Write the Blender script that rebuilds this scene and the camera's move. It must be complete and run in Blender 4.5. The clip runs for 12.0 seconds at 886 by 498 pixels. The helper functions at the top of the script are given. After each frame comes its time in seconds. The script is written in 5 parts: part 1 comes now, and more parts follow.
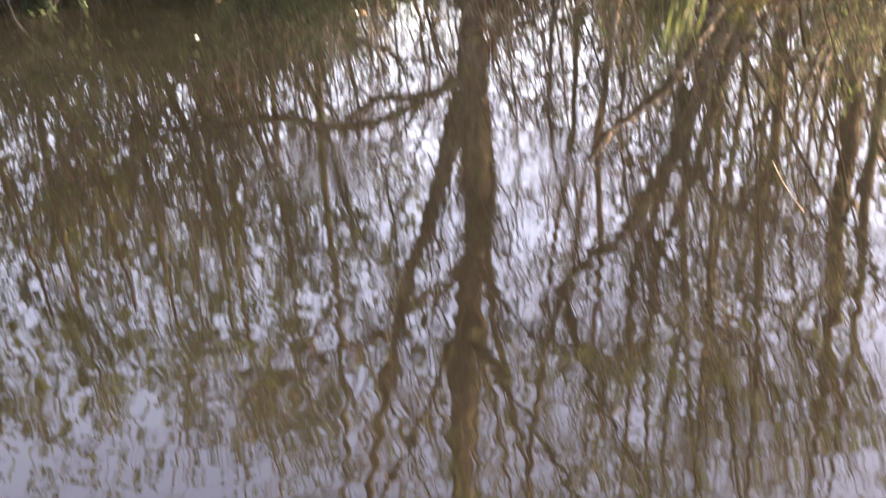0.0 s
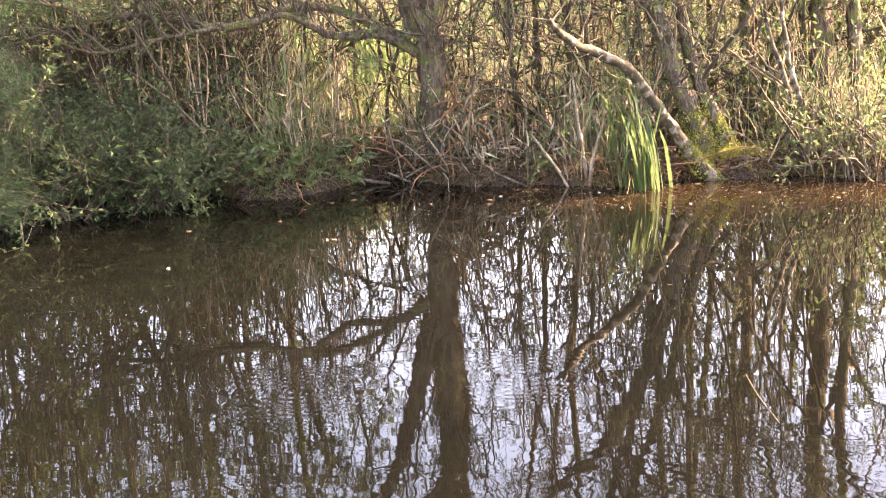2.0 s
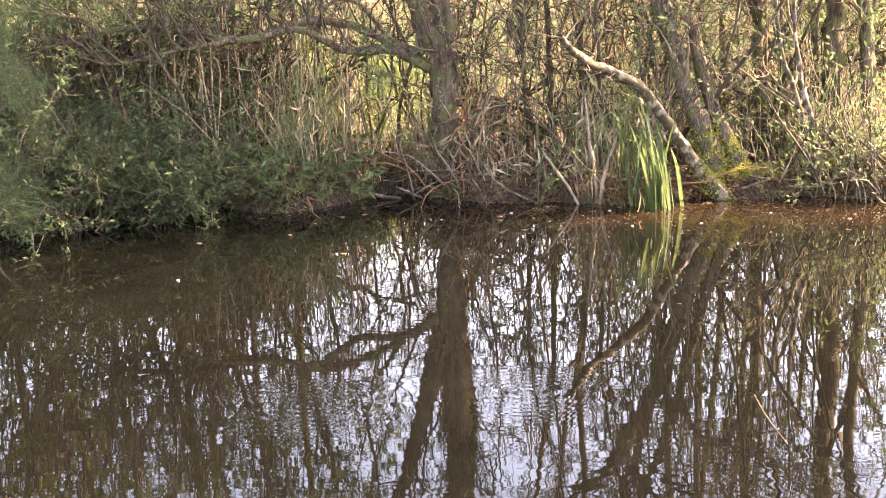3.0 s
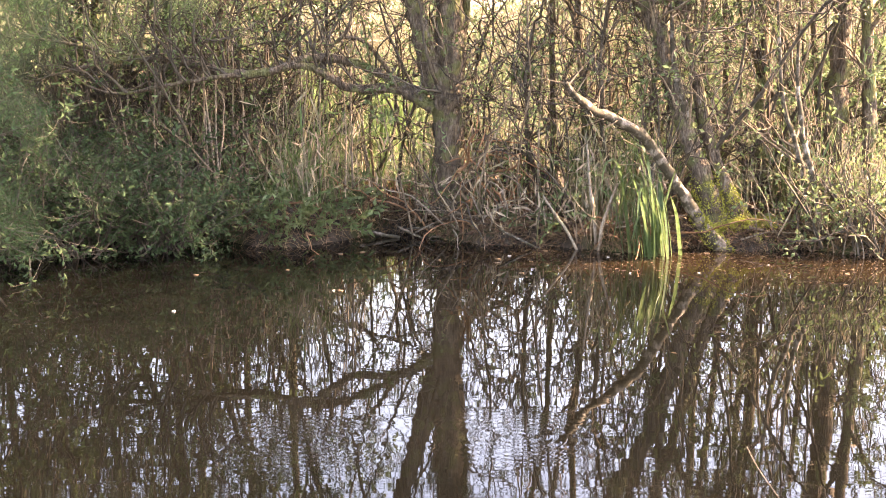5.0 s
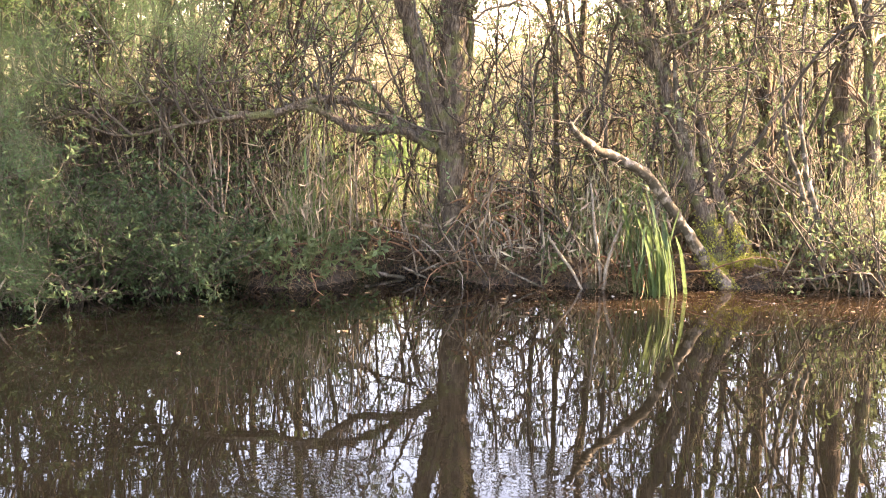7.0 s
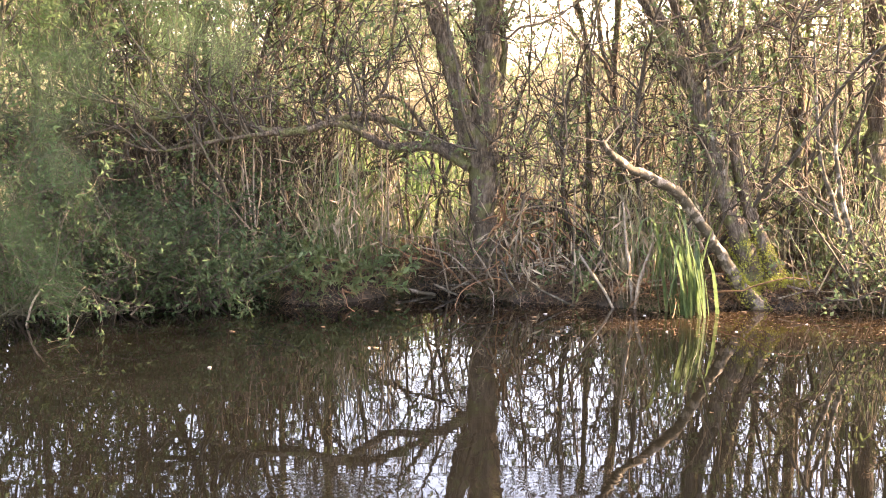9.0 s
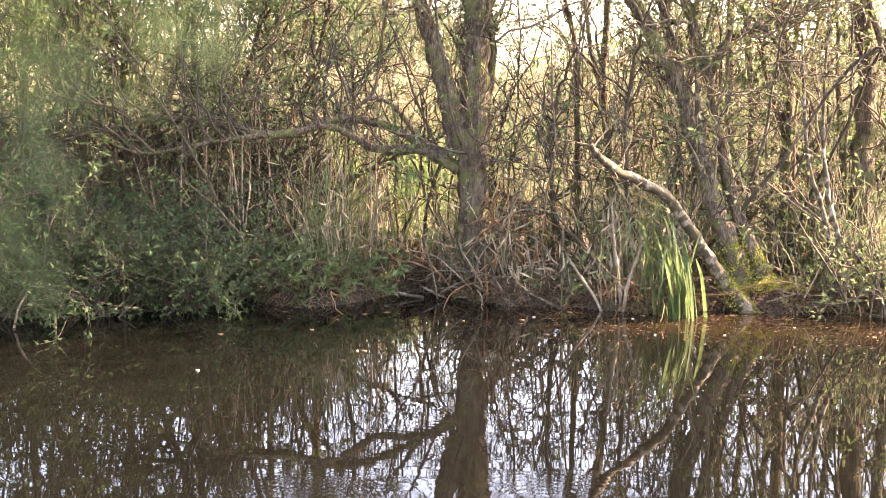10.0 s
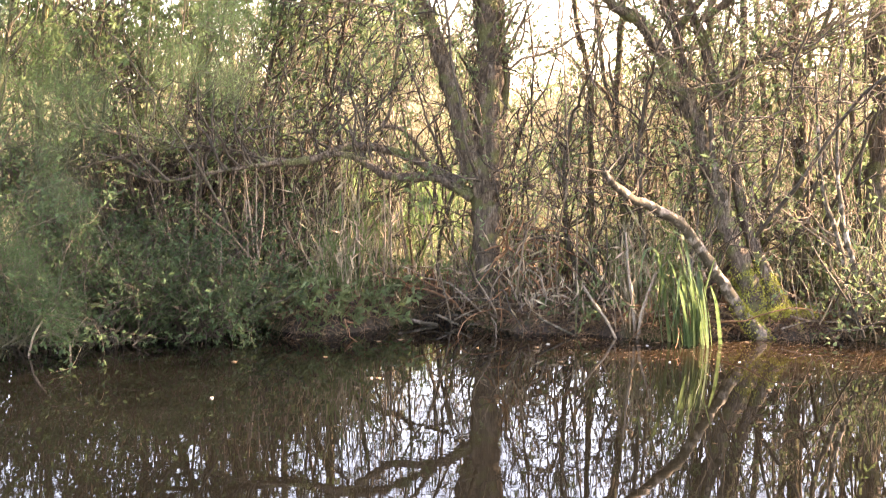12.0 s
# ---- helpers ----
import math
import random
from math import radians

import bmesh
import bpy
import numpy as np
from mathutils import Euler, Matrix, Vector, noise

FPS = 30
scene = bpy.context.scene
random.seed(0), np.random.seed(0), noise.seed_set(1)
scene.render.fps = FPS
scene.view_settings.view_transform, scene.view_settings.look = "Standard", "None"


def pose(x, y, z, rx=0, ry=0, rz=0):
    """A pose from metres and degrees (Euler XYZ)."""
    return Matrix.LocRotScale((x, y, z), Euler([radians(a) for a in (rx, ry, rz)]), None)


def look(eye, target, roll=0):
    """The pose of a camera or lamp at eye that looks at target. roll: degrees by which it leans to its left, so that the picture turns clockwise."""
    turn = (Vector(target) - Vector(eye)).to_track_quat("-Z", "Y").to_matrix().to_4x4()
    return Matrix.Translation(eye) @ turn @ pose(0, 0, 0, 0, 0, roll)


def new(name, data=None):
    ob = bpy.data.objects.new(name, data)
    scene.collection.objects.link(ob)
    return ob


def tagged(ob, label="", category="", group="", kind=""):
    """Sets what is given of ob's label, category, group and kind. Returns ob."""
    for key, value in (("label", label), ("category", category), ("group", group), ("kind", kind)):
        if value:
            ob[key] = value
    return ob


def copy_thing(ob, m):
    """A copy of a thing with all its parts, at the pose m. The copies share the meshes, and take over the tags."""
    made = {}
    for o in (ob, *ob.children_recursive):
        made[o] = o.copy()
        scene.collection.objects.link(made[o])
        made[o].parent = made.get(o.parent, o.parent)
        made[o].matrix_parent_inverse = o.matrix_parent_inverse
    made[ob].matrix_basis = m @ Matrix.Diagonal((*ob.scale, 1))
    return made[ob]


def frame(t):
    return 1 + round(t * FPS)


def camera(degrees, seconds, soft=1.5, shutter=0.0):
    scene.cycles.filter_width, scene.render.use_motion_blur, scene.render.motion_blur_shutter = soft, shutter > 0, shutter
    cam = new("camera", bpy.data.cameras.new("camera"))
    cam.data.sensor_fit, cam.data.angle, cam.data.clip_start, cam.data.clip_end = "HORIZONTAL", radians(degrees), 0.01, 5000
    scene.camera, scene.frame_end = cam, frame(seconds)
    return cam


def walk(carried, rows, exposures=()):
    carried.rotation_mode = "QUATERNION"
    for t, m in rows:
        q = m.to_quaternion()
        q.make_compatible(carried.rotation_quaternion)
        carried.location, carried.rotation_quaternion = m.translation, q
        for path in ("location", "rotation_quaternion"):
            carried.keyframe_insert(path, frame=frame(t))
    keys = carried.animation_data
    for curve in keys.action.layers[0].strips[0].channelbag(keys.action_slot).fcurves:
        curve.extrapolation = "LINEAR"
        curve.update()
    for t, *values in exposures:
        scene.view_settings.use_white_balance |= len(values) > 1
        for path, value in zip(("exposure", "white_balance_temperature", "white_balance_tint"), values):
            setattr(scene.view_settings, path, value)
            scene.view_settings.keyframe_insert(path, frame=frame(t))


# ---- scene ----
cam = camera(36.0, 12.0, soft=1.0, shutter=0.5)
cam.data.dof.use_dof = True
cam.data.dof.focus_distance = 9.6
cam.data.dof.aperture_fstop = 7.5
EYE = (0.0, 0.0, 1.5)
# seconds, target ten metres ahead, roll
PATH = [
    (0, (0.060, 9.347, -2.055), -1.33),
    (0.2, (-0.106, 9.503, -1.610), -1.63),
    (0.5, (-0.013, 9.586, -1.349), -3.33),
    (1, (0.310, 9.687, -0.962), -4.77),
    (1.5, (0.442, 9.750, -0.679), -3.16),
    (2, (0.325, 9.792, -0.504), -2.75),
    (2.5, (0.283, 9.807, -0.435), -2.55),
    (3, (0.259, 9.817, -0.388), -2.00),
    (4.8, (0.248, 9.871, -0.081), -0.24),
    (5, (0.282, 9.868, -0.096), 0.10),
    (5.5, (0.288, 9.883, 0.001), 0.03),
    (6, (0.266, 9.894, 0.075), 0.01),
    (6.5, (0.253, 9.897, 0.088), 0.04),
    (7, (0.249, 9.911, 0.195), -0.24),
    (8.8, (0.123, 9.934, 0.356), 0.55),
    (9, (0.020, 9.930, 0.321), 0.12),
    (9.5, (0.076, 9.938, 0.387), 0.33),
    (10, (0.103, 9.932, 0.343), 0.28),
    (10.5, (-0.010, 9.946, 0.466), -0.12),
    (11, (-0.113, 9.940, 0.408), -0.31),
    (11.5, (-0.075, 9.937, 0.382), 0.44),
    (12, (0.001, 9.954, 0.541), 0.09),
]
EXPOSURES = [(0.0, 4.12, 9000, 34), (0.5, 4.14, 9000, 34), (1.0, 4.02, 9000, 34), (2.0, 3.9, 9000, 33), (3.0, 3.86, 9000, 33), (5.0, 3.82, 8700, 32), (12.0, 3.82, 8600, 32)]
walk(cam, [(t, look(EYE, target, roll)) for t, target, roll in PATH], EXPOSURES)

# ---- light ----
TO_SUN = Vector((0.70, 0.17, 0.60)).normalized()
world = bpy.data.worlds.new("sky")
scene.world = world
world.use_nodes = True
wn = world.node_tree
sky = wn.nodes.new("ShaderNodeTexSky")
sky.sky_type = "NISHITA"
sky.sun_disc = False
sky.sun_elevation = math.asin(TO_SUN.z)
sky.sun_rotation = math.atan2(TO_SUN.x, TO_SUN.y)
sky.dust_density = 1.2
sky.air_density = 1.0
sky.ozone_density = 0.8
wn.nodes["Background"].inputs["Strength"].default_value = 0.125
wn.links.new(sky.outputs["Color"], wn.nodes["Background"].inputs["Color"])
sun = new("sun", bpy.data.lights.new("sun", "SUN"))
sun.data.energy = 5.0
sun.data.angle = radians(0.55)
sun.data.color = (1.0, 0.86, 0.66)
sun.matrix_world = look(TO_SUN * 60, (0, 0, 0))


# ---- materials ----
def material(name, colours, scale=8.0, fine=60.0, rough=0.8, bump=0.3, depth=0.01, stretch=(1, 1, 1), through_light=0.0,
             spread=0.0, spec=0.3, stain=None, stain_at=0.6, stain_scale=5.0):
    """Two scales of noise mixing the colours, optional stains, an object and island spread, bump, and translucence."""
    m = bpy.data.materials.new(name)
    m.use_nodes = True
    nt = m.node_tree
    n, link = nt.nodes.new, nt.links.new
    bsdf = nt.nodes["Principled BSDF"]
    where = n("ShaderNodeTexCoord")
    mapped = n("ShaderNodeMapping")
    mapped.inputs["Scale"].default_value = stretch
    link(where.outputs["Object"], mapped.inputs["Vector"])
    big, small = n("ShaderNodeTexNoise"), n("ShaderNodeTexNoise")
    for tex, s, d in ((big, scale, 5), (small, fine, 3)):
        tex.inputs["Scale"].default_value = s
        tex.inputs["Detail"].default_value = d
        link(mapped.outputs["Vector"], tex.inputs["Vector"])
    both = n("ShaderNodeMath")
    both.operation = "MULTIPLY_ADD"
    both.inputs[1].default_value = 0.45
    link(small.outputs["Fac"], both.inputs[0])
    half = n("ShaderNodeMath")
    half.operation = "MULTIPLY"
    half.inputs[1].default_value = 0.55
    link(big.outputs["Fac"], half.inputs[0])
    link(half.outputs[0], both.inputs[2])
    ramp = n("ShaderNodeValToRGB")
    while len(ramp.color_ramp.elements) < len(colours):
        ramp.color_ramp.elements.new(0.5)
    for i, (e, c) in enumerate(zip(ramp.color_ramp.elements, colours)):
        e.position = 0.34 + 0.32 * i / max(1, len(colours) - 1)
        e.color = (*c, 1)
    link(both.outputs[0], ramp.inputs["Fac"])
    colour = ramp.outputs["Color"]
    if stain:
        spots = n("ShaderNodeTexNoise")
        spots.inputs["Scale"].default_value = stain_scale
        spots.inputs["Detail"].default_value = 6
        link(where.outputs["Object"], spots.inputs["Vector"])
        cut = n("ShaderNodeValToRGB")
        cut.color_ramp.elements[0].position, cut.color_ramp.elements[1].position = stain_at - 0.04, stain_at + 0.05
        link(spots.outputs["Fac"], cut.inputs["Fac"])
        mix = n("ShaderNodeMix")
        mix.data_type = "RGBA"
        link(cut.outputs["Color"], mix.inputs["Factor"])
        link(colour, mix.inputs[6])
        mix.inputs[7].default_value = (*stain, 1)
        colour = mix.outputs[2]
    if spread:
        info, geo = n("ShaderNodeObjectInfo"), n("ShaderNodeNewGeometry")
        add = n("ShaderNodeMath")
        add.operation = "ADD"
        link(info.outputs["Random"], add.inputs[0])
        link(geo.outputs["Random Per Island"], add.inputs[1])
        value = n("ShaderNodeMapRange")
        value.inputs["From Max"].default_value = 2.0
        value.inputs["To Min"].default_value, value.inputs["To Max"].default_value = 1 - spread, 1 + spread
        link(add.outputs[0], value.inputs["Value"])
        hue = n("ShaderNodeMapRange")
        hue.inputs["To Min"].default_value, hue.inputs["To Max"].default_value = 0.5 - 0.05 * spread, 0.5 + 0.05 * spread
        link(geo.outputs["Random Per Island"], hue.inputs["Value"])
        hsv = n("ShaderNodeHueSaturation")
        link(hue.outputs[0], hsv.inputs["Hue"])
        link(value.outputs[0], hsv.inputs["Value"])
        link(colour, hsv.inputs["Color"])
        colour = hsv.outputs["Color"]
    link(colour, bsdf.inputs["Base Color"])
    bsdf.inputs["Roughness"].default_value = rough
    bsdf.inputs["Specular IOR Level"].default_value = spec
    if bump:
        b = n("ShaderNodeBump")
        b.inputs["Strength"].default_value = bump
        b.inputs["Distance"].default_value = depth
        link(both.outputs[0], b.inputs["Height"])
        link(b.outputs["Normal"], bsdf.inputs["Normal"])
    if through_light:
        tl, mx = n("ShaderNodeBsdfTranslucent"), n("ShaderNodeMixShader")
        mx.inputs["Fac"].default_value = through_light
        link(colour, tl.inputs["Color"])
        link(bsdf.outputs[0], mx.inputs[1])
        link(tl.outputs[0], mx.inputs[2])
        link(mx.outputs[0], nt.nodes["Material Output"].inputs["Surface"])
    return m


BARK = material("bark", [(0.028, 0.022, 0.016), (0.085, 0.066, 0.047), (0.19, 0.158, 0.118)], 22, 90, 0.9, 1.0, 0.06, (1, 1, 0.3),
                stain=(0.10, 0.105, 0.045), stain_at=0.545, stain_scale=9)
PALE_BARK = material("lichen_bark", [(0.05, 0.043, 0.033), (0.13, 0.112, 0.088), (0.29, 0.26, 0.215)], 16, 80, 0.9, 0.8, 0.015, (1, 1, 0.6),
                     stain=(0.045, 0.04, 0.026), stain_at=0.465, stain_scale=17)
TWIG = material("twig_bark", [(0.065, 0.048, 0.033), (0.14, 0.107, 0.074), (0.24, 0.19, 0.135)], 6, 60, 0.85, 0, spread=0.5)
RED_TWIG = material("russet_twig_bark", [(0.085, 0.044, 0.024), (0.165, 0.088, 0.048), (0.26, 0.15, 0.085)], 8, 50, 0.85, 0, spread=0.4)
LEAF = material("young_leaf", [(0.07, 0.106, 0.042), (0.115, 0.161, 0.07), (0.172, 0.219, 0.11)], 5, 30, 0.55, 0, through_light=0.5, spread=0.4)
BUSH_LEAF = material("bush_leaf", [(0.029, 0.050, 0.023), (0.049, 0.080, 0.037), (0.076, 0.113, 0.055)], 4, 30, 0.75, 0, spec=0.1, through_light=0.4, spread=0.4)
TREE_LEAF = material("tree_leaf", [(0.050, 0.082, 0.032), (0.086, 0.128, 0.054), (0.135, 0.182, 0.086)], 4, 30, 0.65, 0, spec=0.15, through_light=0.5, spread=0.4)
BLADE = material("green_blade", [(0.06, 0.105, 0.033), (0.105, 0.16, 0.056), (0.165, 0.225, 0.095)], 6, 40, 0.45, 0, through_light=0.5, spread=0.35)
REED = material("dry_reed", [(0.125, 0.115, 0.068), (0.20, 0.185, 0.118), (0.31, 0.29, 0.20)], 3, 30, 0.75, 0, through_light=0.3, spread=0.4)
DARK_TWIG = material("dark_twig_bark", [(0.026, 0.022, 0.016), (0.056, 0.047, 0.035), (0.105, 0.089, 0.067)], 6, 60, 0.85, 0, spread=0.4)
IRIS = material("iris_leaf", [(0.042, 0.076, 0.028), (0.082, 0.126, 0.052), (0.14, 0.188, 0.088)], 6, 40, 0.4, 0, through_light=0.45, spread=0.35)
STRAW = material("dead_straw", [(0.22, 0.17, 0.11), (0.36, 0.29, 0.20), (0.50, 0.43, 0.32)], 9, 40, 0.7, 0, through_light=0.3, spread=0.4)
LITTER = material("dead_leaf", [(0.05, 0.031, 0.018), (0.11, 0.072, 0.042), (0.22, 0.15, 0.092)], 8, 50, 0.8, 0, through_light=0.15, spread=0.5)
MOSS = material("moss", [(0.13, 0.14, 0.025), (0.25, 0.26, 0.05), (0.40, 0.40, 0.10)], 12, 120, 0.95, 0.6, 0.01, spread=0.25)
EARTH = material("bank_earth", [(0.014, 0.011, 0.008), (0.030, 0.023, 0.016), (0.058, 0.044, 0.031)], 2.5, 30, 0.9, 0.8, 0.05,
                 stain=(0.04, 0.045, 0.016), stain_at=0.56, stain_scale=1.6)
PALE_WOOD = material("bleached_wood", [(0.09, 0.07, 0.05), (0.17, 0.14, 0.105), (0.30, 0.265, 0.21)], 10, 80, 0.8, 0, spread=0.3)
PALE_SCRAP = material("pale_scrap", [(0.25, 0.23, 0.19), (0.36, 0.33, 0.29), (0.48, 0.45, 0.40)], 20, 90, 0.6, 0, spread=0.2)


def water_material():
    """Murky brown pond water: dark body, clear gloss, small ripples and two ring sets."""
    m = bpy.data.materials.new("pond_water")
    m.use_nodes = True
    nt = m.node_tree
    n, link = nt.nodes.new, nt.links.new
    bsdf = nt.nodes["Principled BSDF"]
    bsdf.inputs["Roughness"].default_value = 0.004
    bsdf.inputs["IOR"].default_value = 1.333
    where = n("ShaderNodeTexCoord")
    mud = n("ShaderNodeTexNoise")
    mud.inputs["Scale"].default_value = 1.3
    mud.inputs["Detail"].default_value = 6
    ramp = n("ShaderNodeValToRGB")
    ramp.color_ramp.elements[0].position, ramp.color_ramp.elements[1].position = 0.35, 0.7
    ramp.color_ramp.elements[0].color = (0.0020, 0.0021, 0.0017, 1)
    ramp.color_ramp.elements[1].color = (0.0031, 0.0031, 0.0026, 1)
    link(where.outputs["Object"], mud.inputs["Vector"])
    link(mud.outputs["Fac"], ramp.inputs["Fac"])
    # clearer dark water, turning browner raggedly towards the far bank on the right
    split, reach, side, brown_edge, ragged = n("ShaderNodeSeparateXYZ"), n("ShaderNodeMath"), n("ShaderNodeMapRange"), n("ShaderNodeMapRange"), n("ShaderNodeMath")
    link(where.outputs["Object"], split.inputs["Vector"])
    reach.operation = "MULTIPLY_ADD"
    reach.inputs[1].default_value = 0.16
    link(split.outputs["X"], reach.inputs[0])
    link(split.outputs["Y"], reach.inputs[2])
    ragged.operation = "MULTIPLY_ADD"
    ragged.inputs[1].default_value = 1.6
    link(mud.outputs["Fac"], ragged.inputs[0])
    link(reach.outputs[0], ragged.inputs[2])
    brown_edge.inputs["From Min"].default_value, brown_edge.inputs["From Max"].default_value = 8.9, 10.2
    link(ragged.outputs[0], brown_edge.inputs["Value"])
    side.inputs["From Min"].default_value, side.inputs["From Max"].default_value = 0.2, 1.7
    link(split.outputs["X"], side.inputs["Value"])
    both, murk = n("ShaderNodeMath"), n("ShaderNodeMix")
    both.operation = "MULTIPLY"
    link(brown_edge.outputs[0], both.inputs[0])
    link(side.outputs[0], both.inputs[1])
    murk.data_type = "RGBA"
    link(both.outputs[0], murk.inputs["Factor"])
    link(ramp.outputs["Color"], murk.inputs[6])
    murk.inputs[7].default_value = (0.016, 0.0112, 0.0066, 1)
    link(murk.outputs[2], bsdf.inputs["Base Color"])
    total = None
    for scale, stretch, amount in ((1.6, (0.4, 1.5, 1), 0.0009), (9.0, (0.3, 1.5, 1), 0.00013), (34.0, (0.25, 1.5, 1), 0.000015)):
        mp, tex, mul = n("ShaderNodeMapping"), n("ShaderNodeTexNoise"), n("ShaderNodeMath")
        mp.inputs["Scale"].default_value = stretch
        tex.inputs["Scale"].default_value = scale
        tex.inputs["Detail"].default_value = 2
        mul.operation = "MULTIPLY"
        mul.inputs[1].default_value = amount
        link(where.outputs["Object"], mp.inputs["Vector"])
        link(mp.outputs["Vector"], tex.inputs["Vector"])
        link(tex.outputs["Fac"], mul.inputs[0])
        if total:
            add = n("ShaderNodeMath")
            link(total, add.inputs[0])
            link(mul.outputs[0], add.inputs[1])
            total = add.outputs[0]
        else:
            total = mul.outputs[0]
    # more stir near the walker's bank, calm towards the far side
    stir, calm = n("ShaderNodeMath"), n("ShaderNodeMapRange")
    calm.inputs["From Min"].default_value, calm.inputs["From Max"].default_value = 2.6, 5.6
    calm.inputs["To Min"].default_value, calm.inputs["To Max"].default_value = 1.9, 1.0
    link(split.outputs["Y"], calm.inputs["Value"])
    stir.operation = "MULTIPLY"
    link(total, stir.inputs[0])
    link(calm.outputs[0], stir.inputs[1])
    total = stir.outputs[0]
    for cx, cy, reach, wave, amount in ((-0.40, 4.85, 0.5, 130.0, 0.00008), (0.42, 4.9, 0.45, 140.0, 0.00007), (0.1, 6.4, 1.1, 110.0, 0.00002), (-0.55, 3.1, 1.4, 70.0, 0.00006), (0.75, 3.3, 1.4, 75.0, 0.00006)):
        away, wavy, fade, mul, add = n("ShaderNodeVectorMath"), n("ShaderNodeMath"), n("ShaderNodeMapRange"), n("ShaderNodeMath"), n("ShaderNodeMath")
        away.operation = "DISTANCE"
        away.inputs[1].default_value = (cx, cy, 0)
        link(where.outputs["Object"], away.inputs[0])
        turn = n("ShaderNodeMath")
        turn.operation = "MULTIPLY"
        turn.inputs[1].default_value = wave
        link(away.outputs["Value"], turn.inputs[0])
        wavy.operation = "SINE"
        link(turn.outputs[0], wavy.inputs[0])
        fade.inputs["From Min"].default_value, fade.inputs["From Max"].default_value = 0.05, reach
        fade.inputs["To Min"].default_value, fade.inputs["To Max"].default_value = amount, 0.0
        link(away.outputs["Value"], fade.inputs["Value"])
        mul.operation = "MULTIPLY"
        link(wavy.outputs[0], mul.inputs[0])
        link(fade.outputs[0], mul.inputs[1])
        link(total, add.inputs[0])
        link(mul.outputs[0], add.inputs[1])
        total = add.outputs[0]
    bump = n("ShaderNodeBump")
    bump.inputs["Strength"].default_value = 1.0
    bump.inputs["Distance"].default_value = 1.0
    link(total, bump.inputs["Height"])
    link(bump.outputs["Normal"], bsdf.inputs["Normal"])
    return m


WATER = water_material()


# ---- geometry helpers ----
def quads(name, verts, faces, mat, smooth=True):
    """A mesh of four-cornered faces from arrays."""
    verts, faces = np.asarray(verts, np.float32), np.asarray(faces, np.int32)
    me = bpy.data.meshes.new(name)
    me.vertices.add(len(verts))
    me.vertices.foreach_set("co", verts.ravel())
    me.loops.add(faces.size)
    me.loops.foreach_set("vertex_index", faces.ravel())
    me.polygons.add(len(faces))
    me.polygons.foreach_set("loop_start", np.arange(len(faces), dtype=np.int32) * 4)
    me.polygons.foreach_set("use_smooth", np.full(len(faces), smooth))
    me.update(calc_edges=True)
    me.materials.append(mat)
    return me


def merge(*pieces):
    """Several (verts, faces) as one."""
    vs, fs, at = [], [], 0
    for v, f in pieces:
        vs.append(v)
        fs.append(f + at)
        at += len(v)
    return np.concatenate(vs), np.concatenate(fs)


def part(name, shape, mat, parent, label="", smooth=True, kind=""):
    """One mesh object under a thing or a part."""
    ob = new(name, quads(name, *shape, mat, smooth))
    ob.parent = parent
    if label:
        ob["label"] = label
    if kind:
        ob["kind"] = kind
    return ob


def thing(name, label, category, group="", at=(0, 0, 0), kind=""):
    ob = new(name)
    ob.location = at
    ob.empty_display_size = 0.1
    return tagged(ob, label, category, group, kind)


def unit(v):
    return v / np.maximum(np.linalg.norm(v, axis=-1, keepdims=True), 1e-9)


def tubes(points, radii, sides=4):
    """Tubes along N lines of M points each, with a radius at each point."""
    points, radii = np.asarray(points, float), np.asarray(radii, float)
    if points.ndim == 2:
        points, radii = points[None], radii[None]
    n, m, _ = points.shape
    along = unit(np.gradient(points, axis=1))
    ref = np.where(np.abs(along.mean(1, keepdims=True)[..., 2:]) > 0.8, [1.0, 0.13, 0.0], [0.0, 0.1, 1.0]) + 0 * along
    a = unit(np.cross(along, ref))
    b = np.cross(along, a)
    ang = np.arange(sides) * 2 * np.pi / sides
    ring = np.cos(ang)[:, None] * a[:, :, None] + np.sin(ang)[:, None] * b[:, :, None]
    verts = (points[:, :, None] + radii[:, :, None, None] * ring).reshape(-1, 3)
    base = (np.arange(n)[:, None, None] * m + np.arange(m - 1)[None, :, None]) * sides
    k = np.arange(sides)[None, None]
    j = (k + 1) % sides
    faces = np.stack([base + k, base + j, base + sides + j, base + sides + k], -1).reshape(-1, 4)
    return verts, faces


def smooth_line(controls, steps=6):
    """A smooth line through a few controls of x, y, z, radius."""
    c = np.array(controls, float)
    c = np.concatenate([[2 * c[0] - c[1]], c, [2 * c[-1] - c[-2]]])
    out = []
    for i in range(1, len(c) - 2):
        p0, p1, p2, p3 = c[i - 1:i + 3]
        for t in np.arange(steps) / steps:
            out.append(0.5 * (2 * p1 + (p2 - p0) * t + (2 * p0 - 5 * p1 + 4 * p2 - p3) * t**2 + (3 * p1 - p0 - 3 * p2 + p3) * t**3))
    out.append(c[-2])
    out = np.array(out)
    return out[:, :3], np.maximum(out[:, 3], 0.002)


